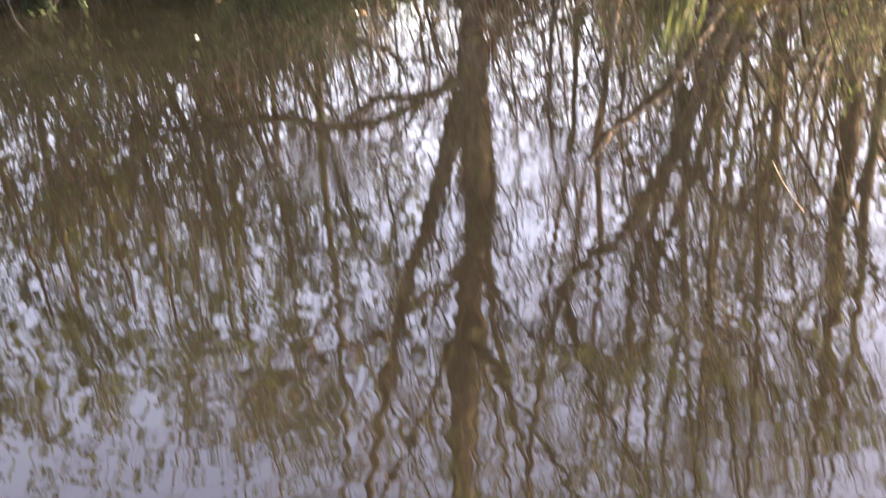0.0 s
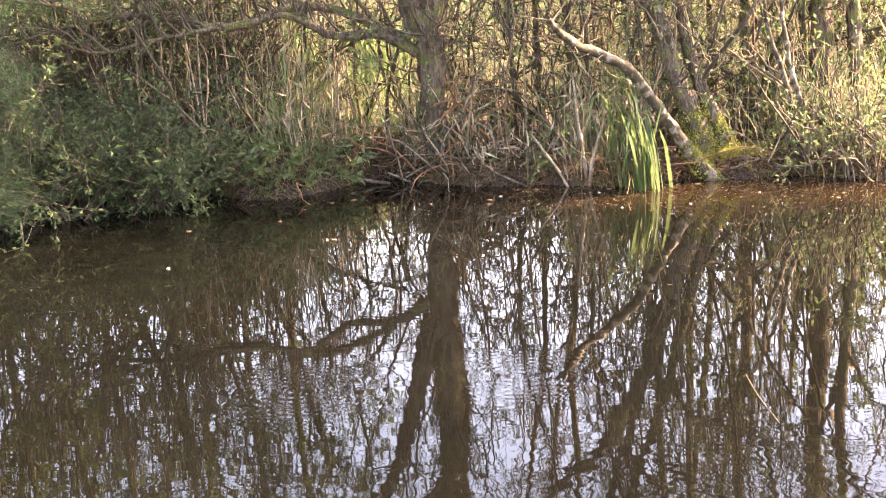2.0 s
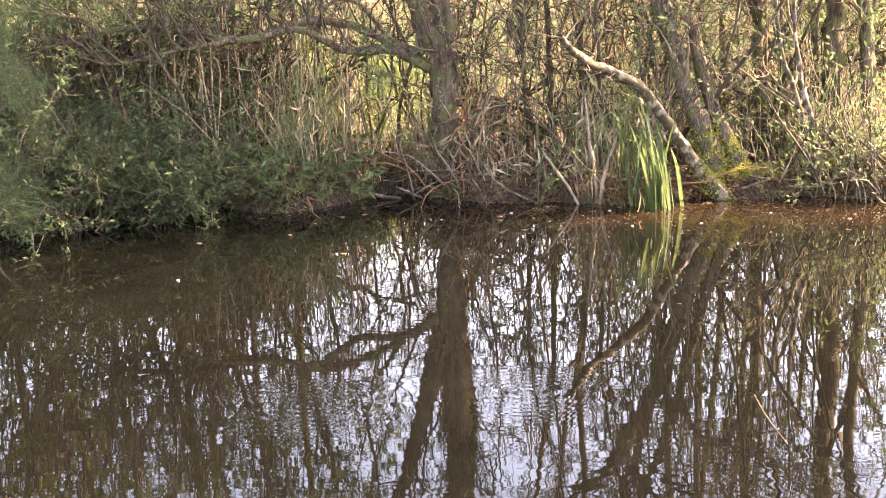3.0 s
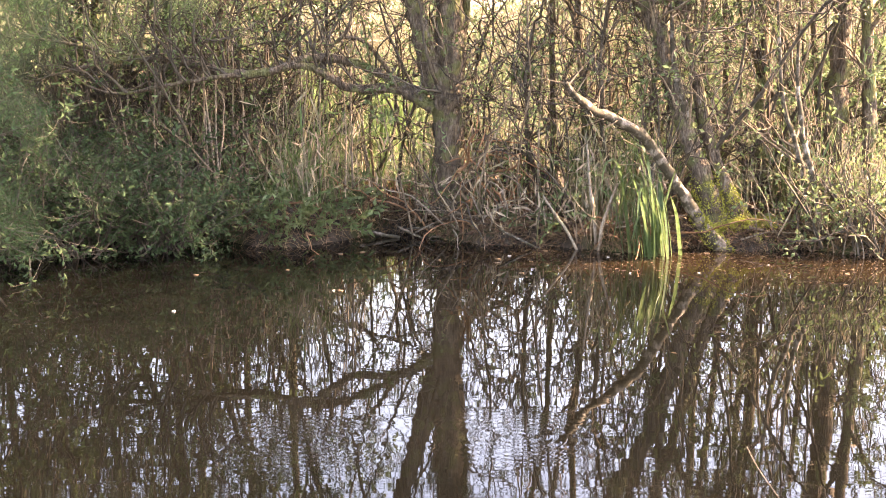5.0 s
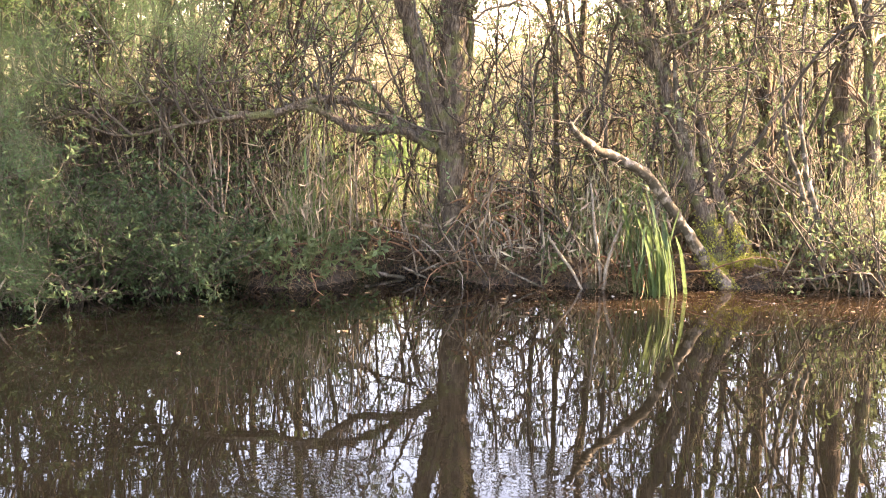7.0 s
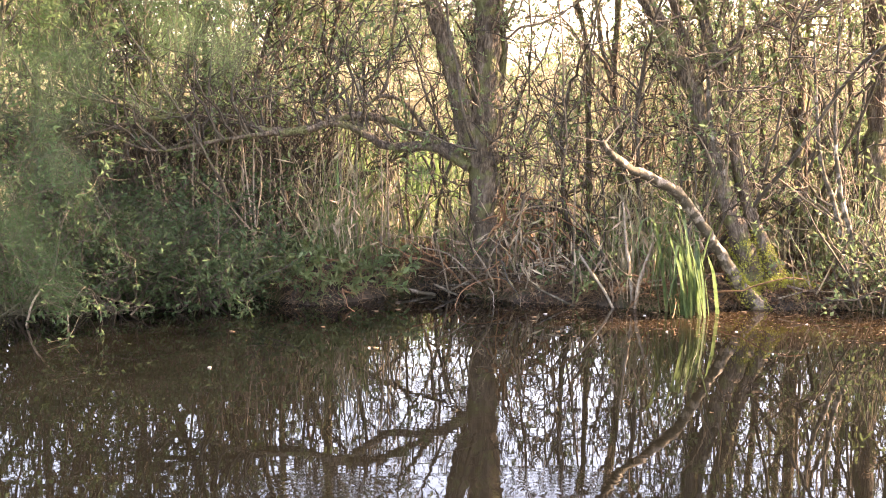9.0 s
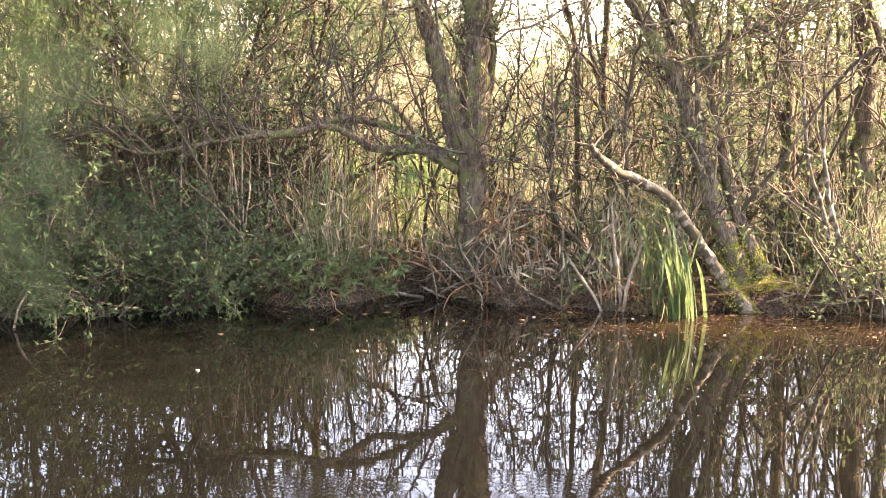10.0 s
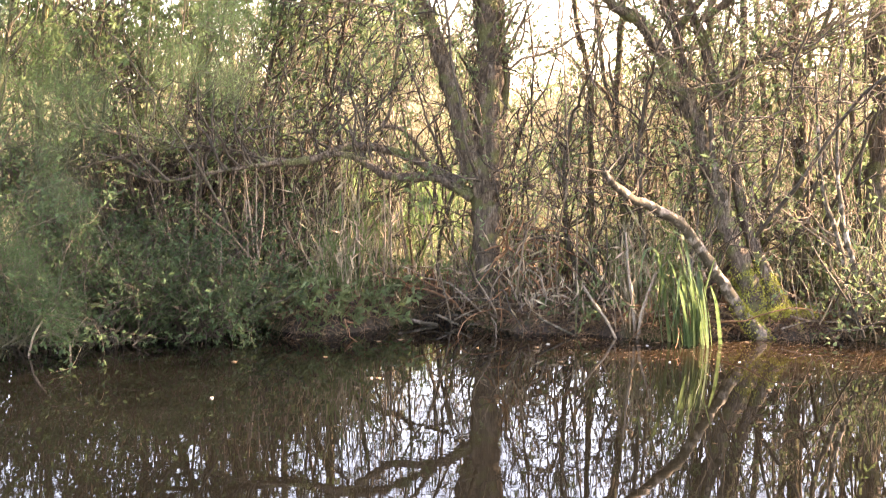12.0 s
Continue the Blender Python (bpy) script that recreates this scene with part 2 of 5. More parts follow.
def limb_shape(controls, rng, sides=10, steps=7, knots=0.10):
    """A knobbly limb: ring radii vary round and along it."""
    line, rad = smooth_line(controls, steps)
    wob = rng.normal(0, 1, (len(line), 3)) * (rad * 0.10)[:, None]
    wob[0] = 0
    verts, faces = tubes(line + wob, rad * (1 + rng.normal(0, 0.05, len(rad))), sides)
    ring = 1 + rng.normal(0, knots, (len(line), sides, 1))
    centre = (line + wob)[:, None]
    verts = (centre + (verts.reshape(len(line), sides, 3) - centre) * ring).reshape(-1, 3)
    return verts, faces


def shoots(rng, starts, dirs, lengths, radii, steps=5, jitter=0.22, rise=0.10):
    """Lines that wander from their starts; returns points and radii."""
    n = len(starts)
    pts = np.empty((n, steps + 1, 3))
    pts[:, 0] = starts
    d = unit(np.asarray(dirs, float))
    for i in range(steps):
        d = unit(d + rng.normal(0, jitter, (n, 3)) + [0, 0, rise])
        pts[:, i + 1] = pts[:, i] + d * (lengths / steps)[:, None]
    taper = 1 - 0.75 * np.linspace(0, 1, steps + 1)
    return pts, np.maximum(radii[:, None] * taper, 0.0008)


def off_lines(rng, pts, rad, count, low, high, angle=0.9, lo=0.15):
    """Starts and directions of count side shoots on each of the given lines."""
    n, m, _ = pts.shape
    who = np.repeat(np.arange(n), count)
    at = rng.uniform(lo, 1.0, len(who)) * (m - 1)
    i = np.minimum(at.astype(int), m - 2)
    w = (at - i)[:, None]
    start = pts[who, i] * (1 - w) + pts[who, i + 1] * w
    along = unit(pts[who, i + 1] - pts[who, i])
    side = unit(np.cross(along, rng.normal(0, 1, (len(who), 3))))
    turn = rng.uniform(0.5, 1.0, len(who))[:, None] * angle
    r = rad[who, i] * (1 - w[:, 0]) + rad[who, i + 1] * w[:, 0]
    return start, np.cos(turn) * along + np.sin(turn) * side, rng.uniform(low, high, len(who)), r


def leaves(rng, at, along, length, width, droop=0.0, fold=0.25):
    """Folded pointed leaves, one four-cornered face each."""
    n = len(at)
    d = unit(along + rng.normal(0, 0.5, (n, 3)) - [0, 0, droop])
    side = unit(np.cross(d, rng.normal(0, 1, (n, 3))))
    up = np.cross(side, d)
    ln = (length * rng.uniform(0.6, 1.2, n))[:, None]
    wd = (width * rng.uniform(0.6, 1.2, n))[:, None]
    mid = at + d * ln * 0.45
    lift = up * wd * fold
    v = np.stack([at, mid + side * wd / 2 + lift, at + d * ln, mid - side * wd / 2 + lift], 1).reshape(-1, 3)
    return v, np.arange(4 * n).reshape(-1, 4)


def leafy(rng, pts, rad, per, length, width, droop=0.0, lo=0.2):
    start, d, _, _ = off_lines(rng, pts, rad, per, 1, 1, 1.0, lo)
    return leaves(rng, start, d, length, width, droop)


def blades(rng, at, height, width, lean=0.35, bend=0.5, steps=5):
    """Strap leaves that rise and bend over: thin ribbons with a keel."""
    n = len(at)
    a = rng.uniform(0, 2 * np.pi, n)
    out = np.stack([np.cos(a), np.sin(a), 0 * a], 1)
    side = np.stack([-np.sin(a), np.cos(a), 0 * a], 1)
    h = height * rng.uniform(0.6, 1.1, n)
    ln, bd = rng.uniform(0.1, 1, n) * lean, rng.uniform(0.1, 1, n) * bend
    rows = []
    for t in np.linspace(0, 1, steps + 1):
        mid = at + out * (h * (ln * t + bd * t**2.5))[:, None] + np.stack([0 * h, 0 * h, h * (t - 0.55 * bd * t**3)], 1)
        w = (width * rng.uniform(0.95, 1.05, n) * (1 - t**3) ** 0.8 * 0.5 + 0.0006)[:, None]
        rows.append(np.stack([mid - side * w, mid + out * w * 0.3, mid + side * w], 1))
    v = np.stack(rows, 1)  # n, steps + 1, 3, 3
    base = np.arange(n)[:, None, None] * (steps + 1) * 3 + np.arange(steps)[None, :, None] * 3
    k = np.arange(2)[None, None]
    f = np.stack([base + k, base + k + 1, base + k + 4, base + k + 3], -1).reshape(-1, 4)
    return v.reshape(-1, 3), f


# ---- the ground and the pond ----
def shore(x):
    """The far water's edge, y for an x."""
    x = np.asarray(x, float)
    c = np.clip(x, -6, 6)
    return 9.52 - 0.16 * c + 0.58 * np.exp(-((x + 0.15) / 0.32) ** 2) - 0.24 * np.exp(-((x + 0.85) / 0.4) ** 2) + 0.10 * np.sin(3.1 * x + 0.4) + 0.06 * np.sin(7.3 * x)


def ground_height(x, y):
    x, y = np.asarray(x, float), np.asarray(y, float)
    d = y - shore(x)
    far = np.where(d > 0, (0.22 - 0.09 / (1 + np.exp(-(x - 0.1) / 0.12))) * (1 - np.exp(-np.maximum(d, 0) / 0.1)), np.maximum(1.0 * d, -0.6))
    edge = 1.1 + 0.14 * np.sin(1.7 * x) + 0.07 * np.sin(4.3 * x + 1.0)
    near = np.where(y < edge, 0.12 * (1 - np.exp(-np.maximum(edge - y, 0) / 0.4)), np.maximum(-0.8 * (y - edge), -0.6))
    lumps = 0.05 * np.sin(2.3 * x + 1.7 * y) * np.sin(1.9 * y - 1.1 * x) + 0.03 * np.sin(6.1 * x + 2.0) * np.sin(5.3 * y)
    basin = np.where(y > 5, far, near) + lumps * np.clip(d, 0, 1)
    side = np.clip((np.abs(x) - 13) / 2, 0, 1)
    return basin * (1 - side) + np.maximum(basin, 0.3) * side


def steps_to(values):
    return np.unique(np.concatenate([np.arange(*v) for v in values]))


gx = steps_to([(-600, -60, 60), (-60, -12, 6), (-12, -5, 0.5), (-5, 5, 0.08), (5, 12, 0.5), (12, 60, 6), (60, 601, 60)])
gy = steps_to([(-600, -40, 70), (-40, -2, 4), (-2, 2, 0.2), (2, 8, 1.0), (8, 12.5, 0.08), (12.5, 20, 0.5), (20, 60, 5), (60, 901, 70)])
X, Y = np.meshgrid(gx, gy)
gv = np.stack([X, Y, ground_height(X, Y) + 0.02 * np.random.default_rng(3).normal(0, 1, X.shape) * (np.abs(X) < 5) * (Y > 8)], -1).reshape(-1, 3)
r, c = np.meshgrid(np.arange(len(gy) - 1), np.arange(len(gx) - 1), indexing="ij")
i = (r * len(gx) + c).ravel()
ground = new("ground", quads("ground", gv, np.stack([i, i + 1, i + 1 + len(gx), i + len(gx)], 1), EARTH))
tagged(ground, "dark brown muddy woodland bank with mossy patches", "ground", kind="structure")
wx, wy = np.meshgrid([-14.5, -8, 8, 14.5], [0.6, 4.0, 8.0, 11.5])
i = np.array([0, 1, 2, 4, 5, 6, 8, 9, 10])
water = new("water", quads("water", np.stack([wx, wy, 0 * wx], -1).reshape(-1, 3), np.stack([i, i + 1, i + 5, i + 4], 1), WATER))
tagged(water, "still murky brown pond water mirroring bare trees", "pond water", kind="structure")


# ---- trees on the far bank ----
OWNER = {}  # which limb a line belongs to


def dress(tree, rng, lines, per=3, size=(0.5, 1.4), leaf_per=5, leaf=(0.035, 0.012), lo=0.3, levels=2, rise=0.12, fine=4, mat=None, leaf_mat=None, split=True, stout=0.03):
    """Branches, twigs and young leaves on a tree's limbs."""
    ends = []
    for pts, rad in lines:
        s, d, ln, r = off_lines(rng, pts[None], rad[None], per, *size, 0.9, lo)
        p, q = shoots(rng, s, d, ln, np.clip(r * 0.5, 0.005, stout), 8, 0.26, rise)
        bough = OWNER.get(id(pts), (None, tree))[1]
        for k in range(len(p) if split else 0):
            part("branch", tubes(p[k], q[k], 5), mat or TWIG, bough)
        ends.append((p, q))
    p = np.concatenate([e[0] for e in ends])
    q = np.concatenate([e[1] for e in ends])
    s, d, ln, r = off_lines(rng, p, q, fine, size[0] * 0.3, size[1] * 0.45, 0.9)
    p2, q2 = shoots(rng, s, d, ln, np.clip(r * 0.6, 0.0034, 0.008), 5, 0.3, rise * 0.5)
    wood = [tubes(p2, q2, 3)] + ([] if split else [tubes(p, q, 4)])
    if levels > 1:
        s, d, ln, r = off_lines(rng, p2, q2, 3, size[0] * 0.15, size[1] * 0.25, 1.0)
        p3, q3 = shoots(rng, s, d, ln, np.full(len(s), 0.0026), 4, 0.35, 0.03)
        wood.append(tubes(p3, q3, 3))
    part("twig_mass", merge(*wood), mat or TWIG, tree, kind="stuff")
    if leaf_per:
        tips = leafy(rng, p3, q3, leaf_per, *leaf) if levels > 1 else leafy(rng, p2, q2, leaf_per, *leaf)
        part("foliage", tips, leaf_mat or LEAF, tree, "sparse small yellow-green spring leaves", False, "stuff")


def limbs(tree, rng, table, mat):
    lines = []
    for n, (name, controls) in enumerate(table):
        bough = part(name, limb_shape(controls, rng, 12 if controls[0][3] > 0.05 else 8), mat, tree)
        lines.append(smooth_line(controls, 4))
        OWNER[id(lines[-1][0])] = (lines[-1][0], bough)
    return lines


def stout_willow():
    rng = np.random.default_rng(11)
    tree = thing("willow_tree", "old brown willow with a low limb reaching over the water", "tree", "bank trees")
    table = [
        ("trunk", [(0.39, 10.0, -0.05, 0.125), (0.34, 10.0, 0.5, 0.096), (0.31, 10.0, 1.0, 0.116), (0.33, 10.0, 1.5, 0.106),
                   (0.33, 10.0, 2.1, 0.088), (0.28, 10.0, 2.6, 0.098), (0.22, 10.0, 3.2, 0.112), (0.18, 10.0, 4.1, 0.10), (0.2, 10.1, 5.4, 0.065), (0.3, 10.2, 6.8, 0.02)]),
        ("limb", [(0.25, 9.97, 1.05, 0.088), (0.15, 9.94, 1.38, 0.078), (0.03, 9.9, 1.80, 0.064), (-0.08, 9.85, 2.13, 0.057), (-0.19, 9.8, 2.40, 0.052),
                  (-0.37, 9.7, 3.1, 0.043), (-0.6, 9.6, 4.4, 0.030), (-0.8, 9.6, 5.8, 0.009)]),
        ("limb", [(0.40, 10.05, 1.25, 0.040), (0.46, 10.1, 1.74, 0.030), (0.43, 10.1, 2.11, 0.028), (0.42, 10.1, 2.36, 0.028),
                  (0.48, 10.2, 3.18, 0.026), (0.75, 10.3, 4.5, 0.022), (0.9, 10.4, 5.9, 0.009)]),
    ]
    # the low arm over the water and its side limbs
    table += [
        ("limb", [(0.22, 10.00, 0.94, 0.049), (-0.08, 10.05, 1.12, 0.035), (-0.35, 10.04, 1.25, 0.031), (-0.68, 9.95, 1.29, 0.030), (-0.96, 9.87, 1.19, 0.033), (-1.24, 9.84, 1.18, 0.033), (-1.57, 9.90, 1.26, 0.026), (-2.00, 10.00, 1.28, 0.021), (-2.32, 10.05, 1.22, 0.014), (-2.77, 10.10, 1.10, 0.006)]),
        ("limb", [(0.21, 9.95, 0.92, 0.039), (-0.06, 9.98, 1.06, 0.035), (-0.39, 9.97, 1.07, 0.033), (-0.57, 9.94, 1.18, 0.030), (-0.77, 9.90, 1.24, 0.026), (-0.98, 9.84, 1.19, 0.021)]),
        ("limb", [(-1.15, 9.83, 1.18, 0.018), (-1.39, 9.75, 1.15, 0.015), (-1.68, 9.80, 1.10, 0.013), (-2.05, 9.80, 1.04, 0.011), (-2.32, 9.80, 1.13, 0.006)]),
    ]
    table += [
        ("limb", [(-1.83, 9.95, 1.28, 0.014), (-2.24, 9.95, 1.36, 0.012), (-2.65, 9.95, 1.42, 0.010), (-2.95, 10.00, 1.37, 0.005)]),
        ("limb", [(-0.04, 10.05, 1.10, 0.023), (-0.20, 10.05, 1.31, 0.018), (-0.30, 10.01, 1.41, 0.015), (-0.47, 9.98, 1.42, 0.012), (-0.64, 9.91, 1.21, 0.007)]),
        ("limb", [(-0.47, 9.98, 1.41, 0.014), (-0.39, 10.02, 1.54, 0.012), (-0.35, 10.04, 1.87, 0.011), (-0.30, 10.06, 2.28, 0.009), (-0.35, 10.04, 2.96, 0.004)]),
    ]
    table += [
        ("limb", [(0.22, 10.0, 2.5, 0.030), (-0.2, 9.5, 2.6, 0.022), (-0.8, 9.0, 2.75, 0.016), (-1.4, 8.7, 2.95, 0.007)]),
        ("limb", [(0.24, 10.0, 2.7, 0.034), (0.0, 9.5, 3.2, 0.026), (-0.4, 8.7, 3.7, 0.018), (-0.8, 7.9, 4.0, 0.007)]),
        ("limb", [(0.22, 10.0, 3.0, 0.034), (0.7, 9.4, 3.5, 0.026), (1.1, 8.6, 4.0, 0.018), (1.3, 7.9, 4.4, 0.007)]),
        ("limb", [(0.2, 10.0, 3.6, 0.03), (0.1, 9.3, 4.3, 0.022), (0.2, 8.4, 4.9, 0.015), (0.3, 7.8, 5.2, 0.007)]),
    ]
    table += [("limb", [(0.24, 9.95, 2.35, 0.03), (-0.1, 9.7, 2.75, 0.022), (-0.7, 9.5, 2.95, 0.015), (-1.5, 9.3, 3.0, 0.006)]),
              ("limb", [(0.3, 9.95, 2.4, 0.03), (0.6, 9.7, 2.75, 0.022), (0.9, 9.5, 2.9, 0.015), (1.3, 9.4, 3.0, 0.006)])]
    lines = limbs(tree, rng, table, BARK)
    over = lines[9:]
    for pts, rad in over:
        s, d, ln, r = off_lines(rng, pts[None], rad[None], 17, 0.5, 1.3, 0.9, 0.2)
        p, q = shoots(rng, s, d, ln, np.full(len(s), 0.009), 7, 0.26, 0.06)
        for k in range(len(p)):
            part("branch", tubes(p[k], q[k], 5), TWIG, OWNER[id(pts)][1])
        s, d, l2, r = off_lines(rng, p, q, 9, 0.15, 0.5, 0.9)
        p2, q2 = shoots(rng, s, d, l2, np.full(len(s), 0.003), 4, 0.25, 0.03)
        part("twig_mass", tubes(p2, q2, 3), TWIG, tree, kind="stuff")
        part("foliage", leafy(rng, p2, q2, 13, 0.055, 0.023), LEAF, tree, "sparse small yellow-green spring leaves", False, "stuff")
    dress(tree, rng, [lines[0], lines[1], lines[2]], 15, (0.4, 1.4), 4, (0.045, 0.018), 0.2, fine=5, stout=0.012)
    s, d, ln, r = off_lines(rng, lines[0][0][None, :20], lines[0][1][None, :20], 70, 0.15, 0.55, 1.2, 0.1)
    p, q = shoots(rng, s + d * r[:, None] * 0.8, d, ln, np.full(70, 0.004), 5, 0.2, 0.15)
    for k in range(70):
        part("shoot", tubes(p[k], q[k], 4), TWIG, OWNER[id(lines[0][0])][1])
    part("foliage", leafy(rng, p, q, 14, 0.045, 0.017), LEAF, tree, "young leaves on trunk shoots", False, "stuff")
    low = lines[3:7]
    for pts, rad in low:
        s, d, ln, r = off_lines(rng, pts[None], rad[None], 12, 0.5, 1.5, 0.9, 0.1)
        d[:, 2] = np.abs(d[:, 2]) + 0.5
        p, q = shoots(rng, s, d, ln, rng.uniform(0.007, 0.012, len(s)), 10, 0.34, 0.12)
        s, d, l2, r = off_lines(rng, p, q, 7, 0.12, 0.5, 1.1)
        p2, q2 = shoots(rng, s, d, l2, np.full(len(s), 0.0056), 6, 0.5, 0.03)
        for k in range(len(p)):
            part("shoot", tubes(p[k], q[k], 5), DARK_TWIG, OWNER[id(pts)][1])
        part("twig_mass", tubes(p2, q2, 3), DARK_TWIG, tree, kind="stuff")
        part("foliage", leafy(rng, p2, q2, 8, 0.04, 0.016), LEAF, tree, "sparse small yellow-green spring leaves", False, "stuff")
    # bent russet stems that arch out from the foot, and a few thin stilt roots
    n = 30
    s = np.stack([rng.normal(0.48, 0.10, n), rng.normal(9.85, 0.12, n), rng.uniform(0.2, 0.7, n)], 1)
    d = np.stack([rng.normal(0.45, 0.5, n), rng.normal(-0.25, 0.3, n), rng.uniform(-0.9, 0.9, n)], 1)
    p, q = shoots(rng, s, d, rng.uniform(0.4, 1.0, n), rng.uniform(0.005, 0.012, n), 9, 0.26, -0.05)
    for k in range(n):
        part("root", tubes(p[k], q[k], 6), RED_TWIG if k % 3 else TWIG, tree, "russet bent root")
    return tree


def leaning_clump():
    rng = np.random.default_rng(12)
    tree = thing("willow_tree", "several grey-brown willow stems leaning from a mossy stool", "tree", "bank trees")
    table = [
        ("trunk", [(2.21, 9.48, 0.05, 0.105), (2.14, 9.52, 0.35, 0.078), (2.0, 9.6, 0.76, 0.066), (1.88, 9.68, 1.2, 0.064), (1.75, 9.72, 1.58, 0.060), (1.61, 9.75, 1.82, 0.055),
                   (1.42, 9.75, 2.15, 0.047), (1.17, 9.7, 2.32, 0.039), (0.95, 9.7, 2.64, 0.031), (0.75, 9.7, 3.7, 0.023), (0.7, 9.7, 5.2, 0.008)]),
        ("limb", [(1.77, 9.8, 1.66, 0.039), (1.66, 9.85, 2.1, 0.035), (1.54, 9.9, 2.58, 0.031), (1.55, 9.9, 3.53, 0.023), (1.45, 9.9, 5.4, 0.008)]),
    ]
    table += [
        ("trunk", [(2.40, 9.48, 0.05, 0.075), (2.30, 9.55, 0.36, 0.052), (2.17, 9.65, 0.72, 0.046), (2.08, 9.75, 1.16, 0.043), (1.99, 9.82, 1.6, 0.039), (1.85, 9.9, 2.1, 0.035),
                   (1.74, 9.9, 2.42, 0.031), (1.69, 10.0, 3.35, 0.023), (1.79, 10.0, 5.3, 0.008)]),
        ("limb", [(2.02, 9.9, 1.58, 0.027), (2.1, 9.8, 1.84, 0.025), (2.27, 9.75, 1.93, 0.022), (2.43, 9.7, 1.96, 0.019), (2.69, 9.7, 2.17, 0.016), (2.9, 9.7, 3.4, 0.006)]),
        ("trunk", [(2.17, 9.6, 0.1, 0.043), (2.03, 9.6, 0.7, 0.035), (1.98, 9.6, 0.94, 0.031), (1.9, 9.6, 1.22, 0.022), (1.87, 9.65, 1.69, 0.009)]),
    ]
    high = [("limb", [(1.63, 9.75, 2.1, 0.03), (2.0, 9.4, 2.6, 0.022), (2.4, 9.1, 3.0, 0.015), (2.8, 8.8, 3.3, 0.006)]),
            ("limb", [(1.85, 9.85, 2.2, 0.03), (2.5, 9.7, 2.7, 0.022), (3.0, 9.5, 3.1, 0.015), (3.5, 9.3, 3.4, 0.006)]),
            ("limb", [(1.0, 9.7, 2.6, 0.028), (1.1, 9.2, 3.0, 0.02), (1.3, 8.7, 3.3, 0.012), (1.5, 8.3, 3.6, 0.005)])]
    crown = limbs(tree, rng, high, BARK)
    dress(tree, rng, crown, 13, (0.4, 1.2), 5, (0.05, 0.021), 0.2, fine=5, stout=0.009)
    lines = limbs(tree, rng, table[:4], BARK)
    lines += limbs(tree, rng, table[4:], PALE_BARK)
    dress(tree, rng, lines[:4], 20, (0.4, 1.4), 5, (0.045, 0.018), 0.18, fine=5, stout=0.011)
    for k in range(9):
        a = rng.uniform(-2.6, -0.5)
        ln = rng.uniform(0.25, 0.55)
        bx, by = (2.2, 9.68) if k % 2 else (2.42, 9.72)
        line = [(bx + math.cos(a) * ln * t, by + math.sin(a) * ln * t, max(float(ground_height(bx + math.cos(a) * ln * t, by + math.sin(a) * ln * t)), -0.05) + 0.05 * (1 - t), 0.03 * (1.1 - t)) for t in (0.0, 0.35, 0.7, 1.0)]
        part("root", limb_shape(line, rng, 7, 5, 0.12), BARK, tree)
    n = 9000
    x, y = rng.normal(2.27, 0.13, n), rng.normal(9.40, 0.10, n)
    keep = (y > shore(x) + 0.03) & (np.sin(x * 17) * np.sin(y * 23 + x * 5) > 0.3)
    x, y = x[keep], y[keep]
    up = np.stack([rng.normal(0, 0.5, len(x)), rng.normal(0, 0.5, len(x)), np.ones(len(x))], 1)
    part("moss", leaves(rng, np.stack([x, y, ground_height(x, y) + 0.01], 1), up, 0.018, 0.010), MOSS, tree, "yellow-green moss over the roots", False, "stuff")
    for k in range(17):
        x = rng.uniform(2.08, 2.72)
        y = float(shore(x)) + rng.uniform(0.05, 0.30)
        r, n = rng.uniform(0.025, 0.06), 360
        out = unit(rng.normal(0, 1, (n, 3)) * [1.2, 1.0, 0.9] + [0, -0.2, 0.4])
        at = np.array([x, y, float(ground_height(x, y)) + rng.uniform(0.0, 0.06)]) + out * r * rng.uniform(0.85, 1.1, (n, 1)) * [1.3, 1.0, 0.8]
        part("moss_cushion", leaves(rng, at, out * 0.9, 0.016, 0.010), MOSS, tree, "rounded yellow-green moss cushion", False, "stuff")
    # moss on the foot of the stems: tufts of tiny fronds
    for pts, rad in (lines[0], lines[2], lines[4]):
        n = 2600
        low = pts[:, 2] < 0.36
        k = rng.integers(0, max(2, low.sum()), n)
        w = rng.uniform(0, 1, n)[:, None]
        j = np.minimum(k + 1, len(pts) - 1)
        out = unit(rng.normal(0, 1, (n, 3)) + [0, -0.3, 0.5])
        lump = 1.0 + 0.35 * np.clip(np.sin(pts[k, 2] * 31 + out[:, 0] * 4), 0, 1)
        at = pts[k] * (1 - w) + pts[j] * w + out * (rad[k] * lump)[:, None]
        at = at[at[:, 2] > 0.0]
        part("moss", leaves(rng, at, out[:len(at)] * 0.8, 0.016, 0.010), MOSS, tree, "yellow-green moss on the stem foot", False, "stuff")
    return tree


